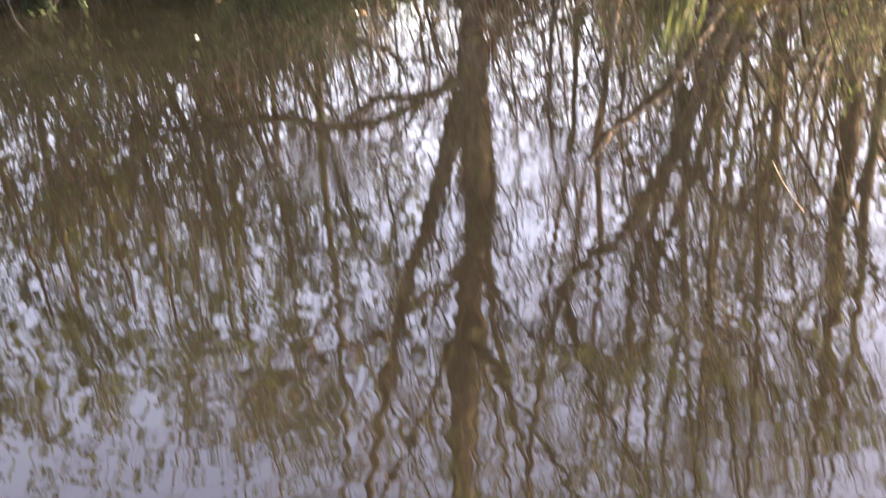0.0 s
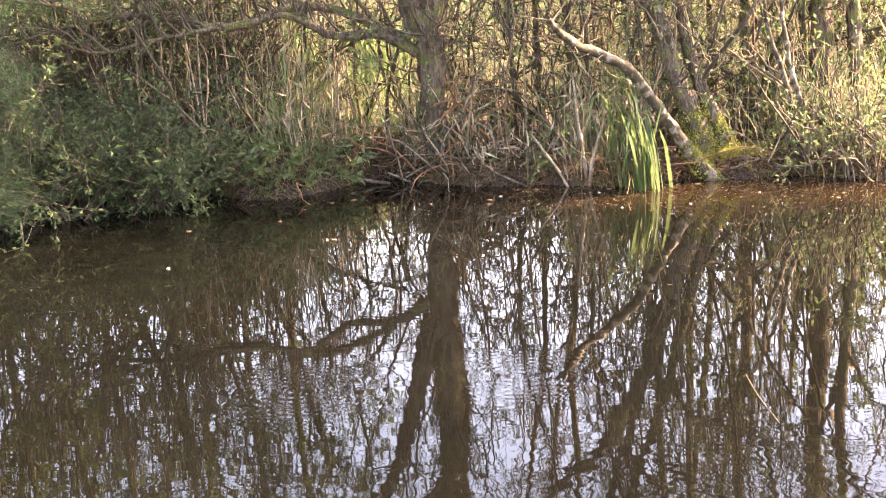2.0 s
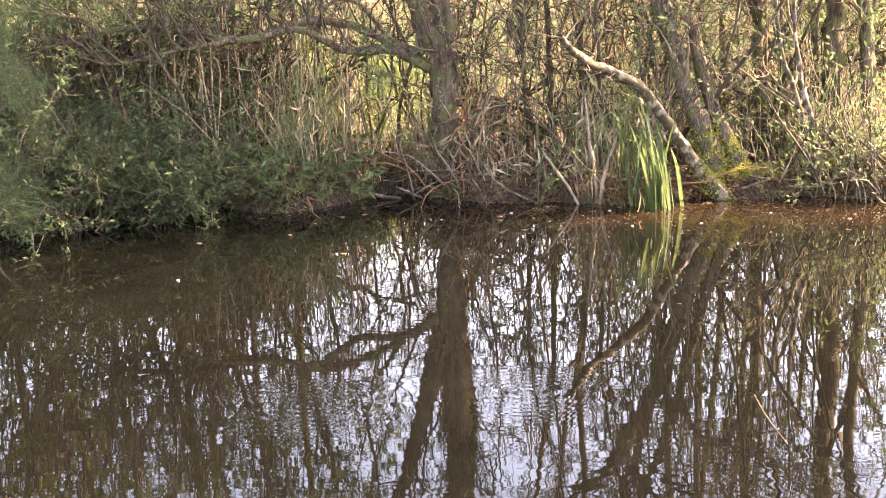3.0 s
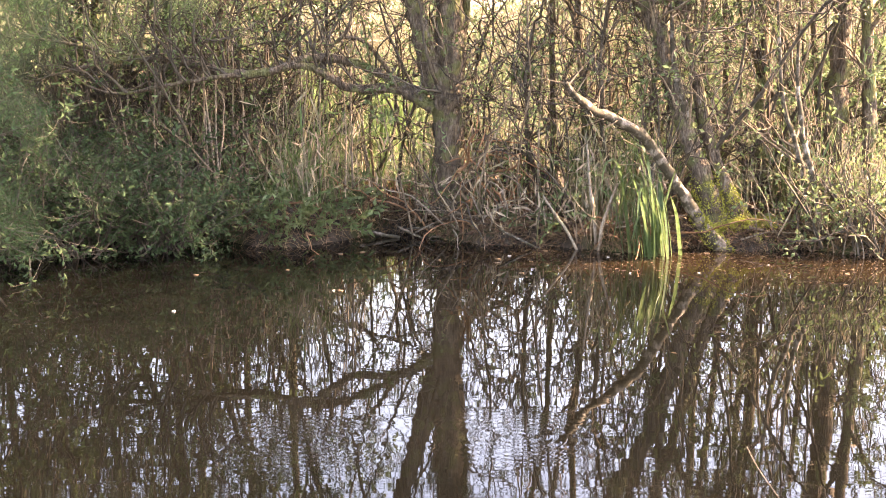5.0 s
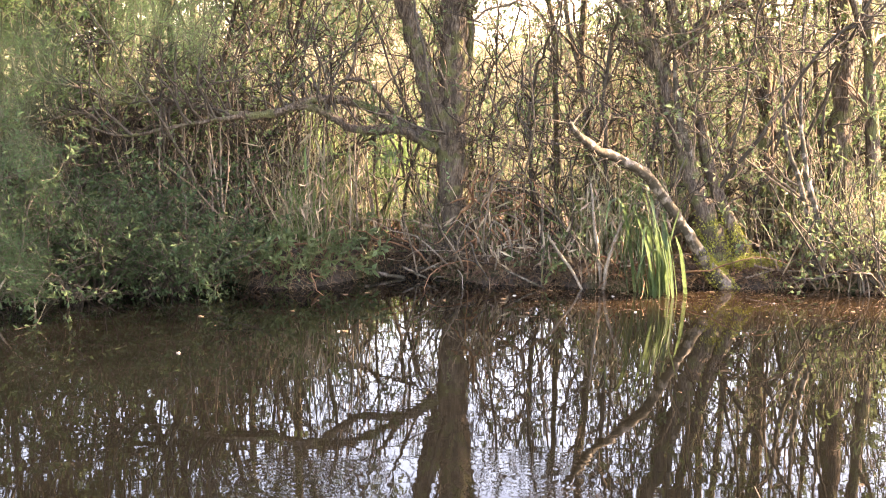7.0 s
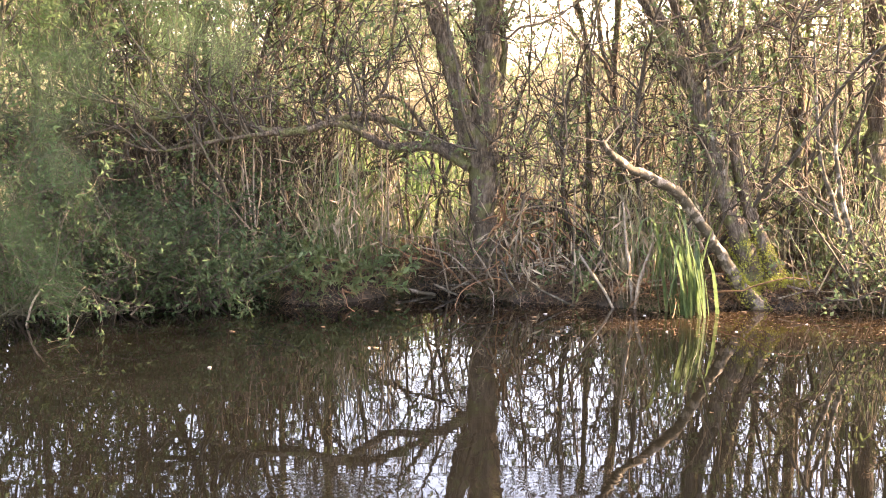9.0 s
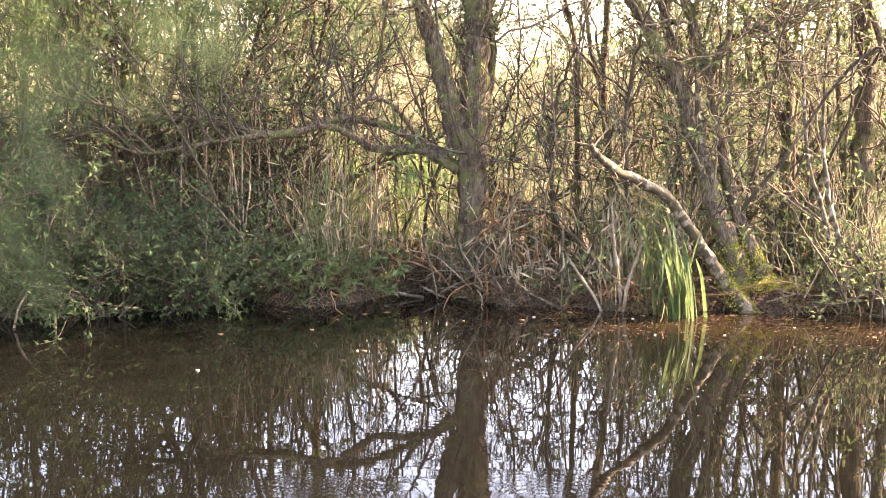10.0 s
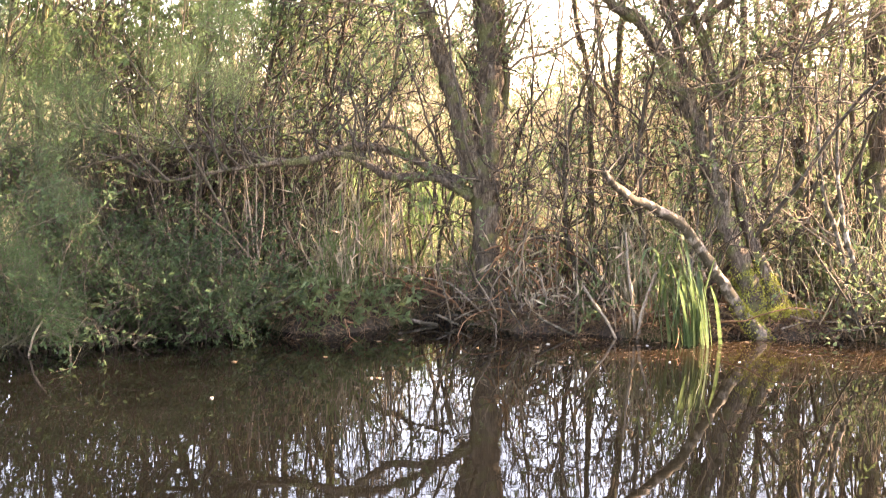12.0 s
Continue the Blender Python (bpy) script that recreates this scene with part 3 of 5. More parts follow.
def leaning_log():
    rng = np.random.default_rng(13)
    tree = thing("leaning_trunk", "dead pale lichen-covered trunk leaning over the water", "tree", "bank trees")
    line = [(2.24, 9.24, -0.06, 0.068), (2.06, 9.18, 0.14, 0.051), (1.92, 9.14, 0.34, 0.041), (1.81, 9.10, 0.50, 0.037), (1.69, 9.03, 0.66, 0.035),
            (1.55, 8.95, 0.82, 0.033), (1.39, 8.85, 0.91, 0.030), (1.22, 8.72, 0.98, 0.027), (1.08, 8.58, 1.08, 0.023), (1.00, 8.50, 1.18, 0.011)]
    part("trunk", limb_shape(line, rng, 12, 4, 0.11), PALE_BARK, tree)
    pts, rad = smooth_line(line, 4)
    k = rng.integers(0, 6, 1500)
    w = rng.uniform(0, 1, 1500)[:, None]
    out = unit(rng.normal(0, 1, (1500, 3)) + [0, 0, 0.6])
    part("moss", leaves(rng, pts[k] * (1 - w) + pts[k + 1] * w + out * rad[k][:, None], out, 0.022, 0.012), MOSS, tree, "dull green moss on the log foot", False, "stuff")
    s, d, ln, r = off_lines(rng, pts[None], rad[None], 26, 0.1, 0.45, 1.2, 0.3)
    p, q = shoots(rng, s, d, ln, np.full(len(s), 0.005), 5, 0.25, 0.03)
    for k in range(len(p)):
        part("twig", tubes(p[k], q[k], 4), TWIG, tree)
    return tree


def slim_tree(label, table, mat, seed, per=8, lo=0.35):
    rng = np.random.default_rng(seed)
    tree = thing("willow_sapling", label, "tree", "bank trees")
    lines = limbs(tree, rng, table, mat)
    dress(tree, rng, lines, per + 3, (0.4, 1.3), 6, (0.035, 0.012), lo)
    return tree


stout_willow()
leaning_clump()
leaning_log()
slim_tree("upright greenish willow stem with a crossing branch", [
    ("trunk", [(2.8, 10.4, 0.1, 0.060), (2.72, 10.4, 0.89, 0.051), (2.73, 10.4, 1.54, 0.045), (2.65, 10.4, 2.13, 0.041), (2.66, 10.4, 2.8, 0.038),
               (2.71, 10.4, 3.83, 0.026), (2.64, 10.4, 5.6, 0.007)]),
    ("limb", [(2.97, 10.0, 0.87, 0.015), (2.83, 10.0, 1.33, 0.017), (2.57, 10.0, 1.8, 0.015), (2.26, 10.0, 2.1, 0.013), (1.99, 10.0, 2.39, 0.011), (1.69, 10.0, 2.87, 0.005)]),
], BARK, 21)
slim_tree("slender pale sunlit stem by the water", [
    ("trunk", [(2.83, 9.3, 0.0, 0.026), (2.77, 9.3, 0.41, 0.022), (2.71, 9.35, 0.7, 0.019), (2.61, 9.4, 1.07, 0.015), (2.57, 9.5, 1.9, 0.006)])], PALE_BARK, 22, 3)
slim_tree("slender pale sunlit stem by the water", [
    ("trunk", [(2.89, 9.2, 0.0, 0.027), (2.81, 9.25, 0.48, 0.024), (2.73, 9.3, 0.82, 0.019), (2.71, 9.4, 1.34, 0.013), (2.76, 9.5, 2.3, 0.006)])], PALE_BARK, 23, 3)
slim_tree("dark reddish-brown upright stem among the willows", [
    ("trunk", [(3.25, 10.1, 0.1, 0.095), (3.22, 10.1, 0.8, 0.085), (3.24, 10.15, 1.5, 0.080), (3.2, 10.15, 2.3, 0.072), (3.24, 10.2, 3.4, 0.055), (3.16, 10.2, 4.8, 0.01)])], BARK, 25, 9, 0.25)
slim_tree("dark upright stem forking above the bank", [
    ("trunk", [(1.4, 10.3, 0.1, 0.038), (1.38, 10.3, 0.8, 0.033), (1.3, 10.3, 1.6, 0.028), (1.34, 10.3, 2.6, 0.022), (1.22, 10.3, 4.4, 0.006)]),
    ("limb", [(1.32, 10.3, 1.4, 0.02), (1.18, 10.2, 1.9, 0.016), (1.1, 10.2, 2.8, 0.011), (1.05, 10.2, 3.8, 0.005)])], BARK, 26, 9, 0.25)
slim_tree("grey-brown leaning stem beside the clearing", [
    ("trunk", [(3.45, 9.9, 0.05, 0.055), (3.4, 9.9, 0.9, 0.048), (3.32, 9.9, 1.9, 0.042), (3.36, 9.95, 3.0, 0.03), (3.25, 10.0, 4.9, 0.008)]),
    ("limb", [(3.34, 9.9, 1.6, 0.026), (3.1, 9.85, 2.3, 0.02), (2.98, 9.85, 3.2, 0.014), (2.9, 9.9, 4.2, 0.005)])], BARK, 27, 11, 0.25)
slim_tree("thin dark upright sapling", [
    ("trunk", [(1.17, 10.6, 0.1, 0.030), (1.15, 10.6, 1.1, 0.024), (1.12, 10.6, 1.84, 0.021), (1.0, 10.6, 2.44, 0.019), (0.84, 10.6, 4.2, 0.007)])], BARK, 24)


def sapling(seed, height, spread, split=True):
    """A thin many-branched sapling, grown at the origin."""
    rng = np.random.default_rng(seed)
    tree = thing("sapling", "thin brown sapling with sparse young leaves in the thicket", "sapling", "saplings in the thicket")
    n = int(rng.integers(5, 8))
    d = np.stack([rng.normal(0, spread, n), rng.normal(0, spread, n), np.ones(n)], 1)
    p, q = shoots(rng, rng.normal(0, 0.12, (n, 3)) * [1, 1, 0], d, rng.uniform(0.6, 1.0, n) * height, rng.uniform(0.006, 0.016, n), 14, 0.09, 0.05)
    lines = [(p[k], q[k]) for k in range(n)]
    for pts, rad in lines:
        OWNER[id(pts)] = (pts, part("stem", tubes(pts, rad, 6), TWIG, tree))
    dress(tree, rng, lines, 5, (0.25, height * 0.25), 4, (0.036, 0.015), 0.12, 2, 0.08, 4, split=split)
    return tree


def scatter(models, places, seed, tilt=6, size=(0.8, 1.2), fresh=True, sizes=()):
    """Copies of a few models at the given places, standing on the ground."""
    rng = np.random.default_rng(seed)
    for n, (x, y) in enumerate(places):
        m = pose(x, y, float(ground_height(x, y)) - 0.04, rng.normal(0, tilt), rng.normal(0, tilt), rng.uniform(0, 360))
        k = sizes[n] if sizes else rng.uniform(*size)
        m = m @ Matrix.Diagonal((k, k, k, 1))
        if fresh and n < len(models):
            models[n].matrix_basis = m
        else:
            copy_thing(models[int(rng.integers(len(models)))], m).matrix_basis = m


def by_stool(x, y):
    """Whether x, y lies on the open ground round the mossy stool."""
    return (x > 1.85) & (x < 2.8) & (y < 10.0)


def open_gap(x, y):
    """Whether the way past x, y lies in one of the gaps between the stems."""
    r = x / y
    return -0.062 < r < 0.018 or 0.063 < r < 0.122 or 0.213 < r < 0.25


rng = np.random.default_rng(5)
spots = [(x, y) for x, y in zip(rng.uniform(-5.5, 5.5, 400), rng.uniform(10.5, 15.0, 400)) if y > shore(x) + 0.5 and not open_gap(x, y) and x < 0.33 * y and not (-2.7 < x < 0 and y < 11) and not (x < -0.09 * y and rng.uniform() < 0.75)][:12]
SAPLINGS = [sapling(*v) for v in ((100, 3.6, 0.2), (101, 2.8, 0.3), (102, 4.2, 0.15), (103, 3.2, 0.25), (104, 5.0, 0.15), (105, 2.4, 0.3))]
THIN = [sapling(*v) for v in ((106, 3.4, 0.2, False), (107, 2.6, 0.35, False), (108, 4.4, 0.15, False), (109, 3.0, 0.3, False))]
scatter(SAPLINGS, spots[:7], 6, 6, (0.7, 1.0))
scatter(THIN, spots[7:], 16, 6, (0.7, 1.0))
spots = [(x * y, y) for x, y in zip(rng.uniform(0.12, 0.3, 40), rng.uniform(11.5, 15.0, 40)) if not open_gap(x, 1.0)][:5]
scatter(THIN, spots, 8, 6, (0.45, 0.65), False)
def far_willow(seed, height):
    """A leafy many-stemmed willow far behind the reeds."""
    rng = np.random.default_rng(seed)
    tree = thing("far_willow", "distant olive-green willow coming into leaf behind the reeds", "tree", "distant willows")
    n = 7
    d = np.stack([rng.normal(0, 0.28, n), rng.normal(0, 0.28, n), np.ones(n)], 1)
    p, q = shoots(rng, rng.normal(0, 0.3, (n, 3)) * [1, 1, 0], d, rng.uniform(0.6, 1.0, n) * height, rng.uniform(0.015, 0.03, n), 9, 0.12, 0.04)
    for k in range(n):
        part("stem", tubes(p[k], q[k], 5), TWIG, tree)
    s, d, ln, r = off_lines(rng, p, q, 9, 0.4, height * 0.3, 1.0, 0.08)
    p1, q1 = shoots(rng, s, d, ln, np.full(len(s), 0.008), 6, 0.3, 0.05)
    s, d, ln, r = off_lines(rng, p1, q1, 6, 0.15, 0.6, 1.0)
    p2, q2 = shoots(rng, s, d, ln, np.full(len(s), 0.005), 2, 0.3, 0.0)
    part("twig_mass", merge(tubes(p1, q1, 3), tubes(p2, q2, 3)), TWIG, tree, kind="stuff")
    part("foliage", leafy(rng, p2, q2, 7, 0.10, 0.045), LEAF, tree, "", False, "stuff")
    return tree


FAR = [far_willow(*v) for v in ((110, 4.2), (111, 4.6), (112, 4.8))]
spots = [(x * y, y) for x, y in zip(rng.uniform(-0.42, 0.42, 74), rng.uniform(26, 40, 74))] + [(-2.6, 32.0), (-1.9, 29.0), (-3.6, 34.0), (-2.2, 35.0), (-1.6, 27.0), (-2.5, 28.5), (-3.4, 29.5), (-1.2, 33.0)]
spots += [(x * y, y) for x, y in zip(np.linspace(-0.095, 0.03, 15), rng.uniform(27.0, 33.0, 15))]
scatter(FAR, spots, 9, 4, sizes=[(0.15 * y - 0.95) / 4.5 * float(rng.uniform(0.8, 1.1)) * (0.72 if 0.035 < x / y < 0.15 else 1.25 if -0.13 < x / y < -0.02 else 1.12 if x < 0 else 1.05) for x, y in spots])


def pole(seed, height):
    """One thin upright stem with a few side twigs."""
    rng = np.random.default_rng(seed)
    ob = thing("pole_stem", "thin upright bare stem in the thicket", "stem", "thin stems in the thicket")
    p, q = shoots(rng, np.zeros((1, 3)), np.array([[rng.normal(0, 0.1), rng.normal(0, 0.1), 1.0]]), np.array([height]), np.array([rng.uniform(0.006, 0.015)]), 14, 0.11, 0.07)
    part("stem", tubes(p, q, 6), TWIG, ob)
    s, d, ln, r = off_lines(rng, p, q, 16, 0.15, 0.6, 1.0, 0.08)
    p, q = shoots(rng, s, d, ln, np.clip(r * 0.5, 0.0045, 0.0065), 6, 0.36, 0.04)
    s, d, ln, r = off_lines(rng, p, q, 3, 0.05, 0.25, 1.0)
    p2, q2 = shoots(rng, s, d, ln, np.full(len(s), 0.0036), 4, 0.35, 0.02)
    part("twig_mass", merge(tubes(p, q, 3), tubes(p2, q2, 3)), TWIG, ob, kind="stuff")
    part("foliage", leafy(rng, p2, q2, 5, 0.038, 0.016), LEAF, ob, "", False, "stuff")
    return ob


def row_of(rng, count, near, far, power=1.2, low=-0.34, high=0.33, keep=lambda x, y: True):
    """Places spread evenly across the bank, with uneven distances."""
    out = []
    for k in range(count):
        y = near + (far - near) * rng.uniform() ** power
        x = (low + (high - low) * (k + rng.uniform(0.1, 0.9)) / count) * y
        if y > shore(x) + 0.08 and keep(x, y) and not by_stool(x, y):
            out.append((x, float(y)))
    rng.shuffle(out)
    return out


clear_arm = lambda x, y: not (-3.3 < x < 0.05 and y < 10.6) and not (open_gap(x, y) and math.sin(37 * x) > -0.4)
spots = row_of(rng, 64, 9.5, 11.6, 1.2, high=0.37, keep=clear_arm) + row_of(rng, 16, 10.7, 12.6, 1.2, high=0.37, keep=lambda x, y: not open_gap(x, y))
scatter([pole(600 + k, h) for k, h in enumerate((2.4, 3.4, 4.0, 2.8, 4.8, 2.0))], spots, 20, 7, (0.8, 1.2))


def crooked_scrub(seed, height):
    """Dark crooked willow scrub: arching stems and a filigree of bent twigs."""
    rng = np.random.default_rng(seed)
    ob = thing("willow_scrub", "dark crooked willow scrub with tiny spring leaves on the bank", "shrub", "crooked scrub on the bank")
    n = 6
    d = np.stack([rng.normal(0, 0.4, n), rng.normal(0, 0.3, n), np.ones(n)], 1)
    p, q = shoots(rng, rng.normal(0, 0.1, (n, 3)) * [1, 1, 0], d, rng.uniform(0.6, 1.05, n) * height, rng.uniform(0.007, 0.014, n), 12, 0.20, 0.05)
    for k in range(n):
        part("stem", tubes(p[k], q[k], 5), DARK_TWIG, ob)
    s, d, ln, r = off_lines(rng, p, q, 8, 0.25, 0.8, 1.2, 0.15)
    p1, q1 = shoots(rng, s, d, ln, np.clip(r * 0.8, 0.0065, 0.0095), 8, 0.42, 0.03)
    s, d, ln, r = off_lines(rng, p1, q1, 3, 0.08, 0.35, 1.2)
    p2, q2 = shoots(rng, s, d, ln, np.full(len(s), 0.0052), 5, 0.45, 0.0)
    part("twig_mass", merge(tubes(p1, q1, 3), tubes(p2, q2, 3)), DARK_TWIG, ob, kind="stuff")
    part("foliage", leafy(rng, p2, q2, 3, 0.045, 0.02), LEAF, ob, "", False, "stuff")
    return ob


spots = row_of(rng, 24, 9.6, 11.0, 1.0, high=0.38, keep=lambda x, y: clear_arm(x, y) and not 0.21 < x / y < 0.265) + row_of(rng, 8, 10.7, 11.8, 1.0, high=0.38, keep=lambda x, y: not open_gap(x, y))
scatter([crooked_scrub(620 + k, h) for k, h in enumerate((2.2, 3.0, 1.8, 2.6, 3.4))], spots, 24, 6, (0.85, 1.2))


def bare_stem(seed, height):
    """A dark crooked leafless stem with bent side twigs."""
    rng = np.random.default_rng(seed)
    ob = thing("crooked_stem", "dark crooked bare willow stem with bent twigs", "stem", "crooked stems on the bank")
    p, q = shoots(rng, np.zeros((1, 3)), np.array([[rng.normal(0, 0.3), rng.normal(0, 0.15), 1.0]]), np.array([height]), np.array([rng.uniform(0.011, 0.018)]), 16, 0.17, 0.07)
    part("stem", tubes(p, q, 6), DARK_TWIG, ob)
    s, d, ln, r = off_lines(rng, p, q, 11, 0.35, 1.1, 1.0, 0.12)
    p1, q1 = shoots(rng, s, d, ln, np.clip(r * 0.7, 0.006, 0.010), 9, 0.38, 0.06)
    for k in range(len(p1)):
        part("branch", tubes(p1[k], q1[k], 4), DARK_TWIG, ob)
    s, d, ln, r = off_lines(rng, p1, q1, 5, 0.08, 0.4, 1.2)
    p2, q2 = shoots(rng, s, d, ln, np.full(len(s), 0.0052), 5, 0.5, 0.02)
    part("twig_mass", tubes(p2, q2, 3), DARK_TWIG, ob, kind="stuff")
    part("foliage", leafy(rng, p2, q2, 1, 0.035, 0.015), LEAF, ob, "", False, "stuff")
    return ob


spots = row_of(rng, 34, 9.7, 11.2, 1.0, -0.2, 0.33, keep=lambda x, y: not (-2.6 < x < 0.1 and y < 10.4) and not -0.075 < x / y < 0.02) + [(-0.55, 10.9), (-0.28, 11.1), (-0.06, 10.8)]
scatter([bare_stem(640 + k, h) for k, h in enumerate((2.6, 3.4, 4.2, 3.0, 3.8))], spots, 26, 5, (0.85, 1.15))


def cane(seed, height):
    """A straight thin dead cane with a broken tip and a stub or two."""
    rng = np.random.default_rng(seed)
    p, q = shoots(rng, np.zeros((1, 3)), np.array([[rng.normal(0, 0.06), rng.normal(0, 0.06), 1.0]]), np.array([height]), np.array([rng.uniform(0.007, 0.012)]), 7, 0.04, 0.03)
    q = np.maximum(q, 0.5 * q[:, :1])
    s, d, ln, r = off_lines(rng, p, q, 3, 0.05, 0.2, 0.8, 0.2)
    p2, q2 = shoots(rng, s, d, ln, np.full(len(s), 0.004), 3, 0.2, 0.05)
    ob = new("cane", quads("cane", *merge(tubes(p, q, 6), tubes(p2, q2, 4)), PALE_WOOD))
    return tagged(ob, "straight grey-brown dead cane standing on the shaded bank", "cane", "upright canes")


spots = row_of(rng, 46, 10.05, 11.0, 1.0, -0.2, -0.02) + row_of(rng, 14, 9.9, 10.8, 1.0, 0.05, 0.3)
scatter([cane(660 + k, h) for k, h in enumerate((0.9, 1.2, 0.7, 1.05))], spots, 28, 4, (0.8, 1.15))


def low_shrub(seed, size, mat=TWIG, split=True, leaf_per=2):
    """A tangle of fine arching twigs."""
    rng = np.random.default_rng(seed)
    bush = thing("shrub", "low tangle of fine brown twigs on the bank", "shrub", "low shrubs on the bank")
    n = 15
    d = np.stack([rng.normal(0, 0.5, n), rng.normal(0, 0.5, n), np.ones(n)], 1)
    p, q = shoots(rng, rng.normal(0, 0.14, (n, 3)) * [1, 1, 0], d, rng.uniform(0.5, 1.1, n) * size, rng.uniform(0.005, 0.012, n), 8, 0.24, -0.02)
    for k in range(n if split else 0):
        part("stem", tubes(p[k], q[k], 4), mat, bush)
    s, d, ln, r = off_lines(rng, p, q, 5, 0.1, 0.4, 1.0)
    p2, q2 = shoots(rng, s, d, ln, np.full(len(s), 0.0036), 5 if split else 3, 0.36, 0.0)
    part("twig_mass", tubes(p2, q2, 3) if split else merge(tubes(p, q, 4), tubes(p2, q2, 3)), mat, bush, kind="stuff")
    part("foliage", leafy(rng, p2, q2, leaf_per * 2, 0.05, 0.022), LEAF, bush, "", False, "stuff")
    return bush


THICKET = [low_shrub(220 + k, 1.0, TWIG, False, 4) for k in range(5)]
for ob in THICKET:
    tagged(ob, "twiggy undergrowth with small young leaves behind the bank", "shrub", "undergrowth")
spots = [(x * y, y) for x, y in zip(rng.uniform(-0.36, 0.37, 110), 13.2 + 11.0 * rng.uniform(0, 1, 110) ** 0.9) if (x * y < -3 or y > 11.6 or x > 0.03) and not (-0.1 < x < 0.005 and y < 14.5)]
scatter(THICKET, spots, 37, 8, sizes=[float(np.clip(((0.165 * y - 1.55) if open_gap(x, y) else (0.19 * y - 1.7)) * rng.uniform(0.75, 1.05), 0.25, 3.0)) for x, y in spots])
spots = [(x, y) for x, y in zip(rng.uniform(-4.5, 4.5, 300), rng.uniform(9.3, 12.5, 300)) if y > shore(x) + 0.12 and not open_gap(x, y) and not by_stool(x, y) and x < 3.1][:20]
scatter([low_shrub(*v) for v in ((200, 0.75), (201, 0.6), (202, 0.95), (203, 0.8))], spots, 7, 8)


spots = list(zip(rng.uniform(-2.3, -0.85, 12), rng.uniform(10.75, 11.7, 12)))
scatter([low_shrub(205, 1.25), low_shrub(206, 1.0)], spots, 27, 8)
spots = row_of(rng, 9, 9.7, 11.6, 0.9, -0.1, 0.33, lambda x, y: not 0.06 < x / y < 0.125)
UNDER = [low_shrub(230 + k, 0.85, (TWIG, DARK_TWIG)[k % 2], False, 2) for k in range(4)]
scatter(UNDER, spots, 47, 10, sizes=[float(np.clip(0.19 * y - 1.45, 0.35, 0.9)) * float(rng.uniform(0.8, 1.2)) for x, y in spots])
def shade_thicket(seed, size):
    """Dense leafless tangle, its dark bark standing in for deep shade: crowded upright stems and a mesh of twigs."""
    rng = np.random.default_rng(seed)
    ob = thing("dead_thicket", "dense leafless thicket, darkly coloured to stand for the shade behind the bushes", "shrub", "dark thicket")
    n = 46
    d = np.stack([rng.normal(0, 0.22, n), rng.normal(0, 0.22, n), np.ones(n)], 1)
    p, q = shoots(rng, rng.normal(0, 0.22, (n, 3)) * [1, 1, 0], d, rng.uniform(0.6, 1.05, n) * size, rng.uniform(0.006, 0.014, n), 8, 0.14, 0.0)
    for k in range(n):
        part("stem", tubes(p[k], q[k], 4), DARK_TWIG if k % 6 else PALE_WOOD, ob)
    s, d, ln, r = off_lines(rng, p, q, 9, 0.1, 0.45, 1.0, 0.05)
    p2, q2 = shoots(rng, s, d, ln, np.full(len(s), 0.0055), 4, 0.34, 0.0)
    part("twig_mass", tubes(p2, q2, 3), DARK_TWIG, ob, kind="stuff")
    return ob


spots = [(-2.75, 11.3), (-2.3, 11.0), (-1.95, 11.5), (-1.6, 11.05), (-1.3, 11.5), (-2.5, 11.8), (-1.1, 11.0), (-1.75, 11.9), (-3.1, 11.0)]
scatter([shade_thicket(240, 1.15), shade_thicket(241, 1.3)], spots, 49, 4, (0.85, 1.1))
leaning = [low_shrub(214, 1.0, DARK_TWIG), low_shrub(215, 0.8, DARK_TWIG)]
for ob in leaning:
    tagged(ob, "dark arching twigs leaning out over the water", "shrub", "twigs over the water")
scatter(leaning, [(3.1, 9.02), (3.35, 8.98), (3.25, 9.2), (3.0, 9.25)], 29, 14, (0.85, 1.15))
russet = [low_shrub(210, 0.9, RED_TWIG), low_shrub(211, 0.7, RED_TWIG)]
for ob in russet:
    tagged(ob, "tangle of russet twigs at the willow's foot", "shrub", "russet shrubs")
scatter(russet, [(0.6, 10.5), (0.75, 10.2), (0.9, 10.4)], 19, 12, (0.55, 0.95))


def tall_willow(seed, height):
    """A slim tall tree with a wide twiggy crown."""
    rng = np.random.default_rng(seed)
    tree = thing("tall_willow", "slim tall willow with a twiggy crown behind the bank", "tree", "tall willows")
    h = height
    table = [("trunk", [(0, 0, 0, 0.04), (0.05, 0, 0.3 * h, 0.034), (-0.05, 0, 0.65 * h, 0.028), (0.1, 0, h, 0.01)]),
             ("limb", [(0.0, 0, 0.5 * h, 0.025), (0.5, -0.3, 0.65 * h, 0.02), (0.9, -0.5, 0.95 * h, 0.008)]),
             ("limb", [(0, 0, 0.55 * h, 0.025), (-0.5, -0.2, 0.7 * h, 0.02), (-1.0, -0.5, 1.0 * h, 0.008)])]
    lines = limbs(tree, rng, table, BARK)
    dress(tree, rng, lines[:1], 14, (0.5, 1.6), 5, (0.05, 0.022), 0.55, split=False)
    dress(tree, rng, lines[1:], 9, (0.5, 1.4), 5, (0.05, 0.022), 0.25, split=False)
    return tree


spots = [(2.1, 12.0), (3.4, 12.6), (0.35, 12.6), (-1.0, 12.5), (2.8, 11.8), (-2.1, 12.8), (2.5, 11.3)]
scatter([tall_willow(700, 6.2), tall_willow(701, 5.4), tall_willow(702, 6.8)], spots, 30, 3, (0.9, 1.1))


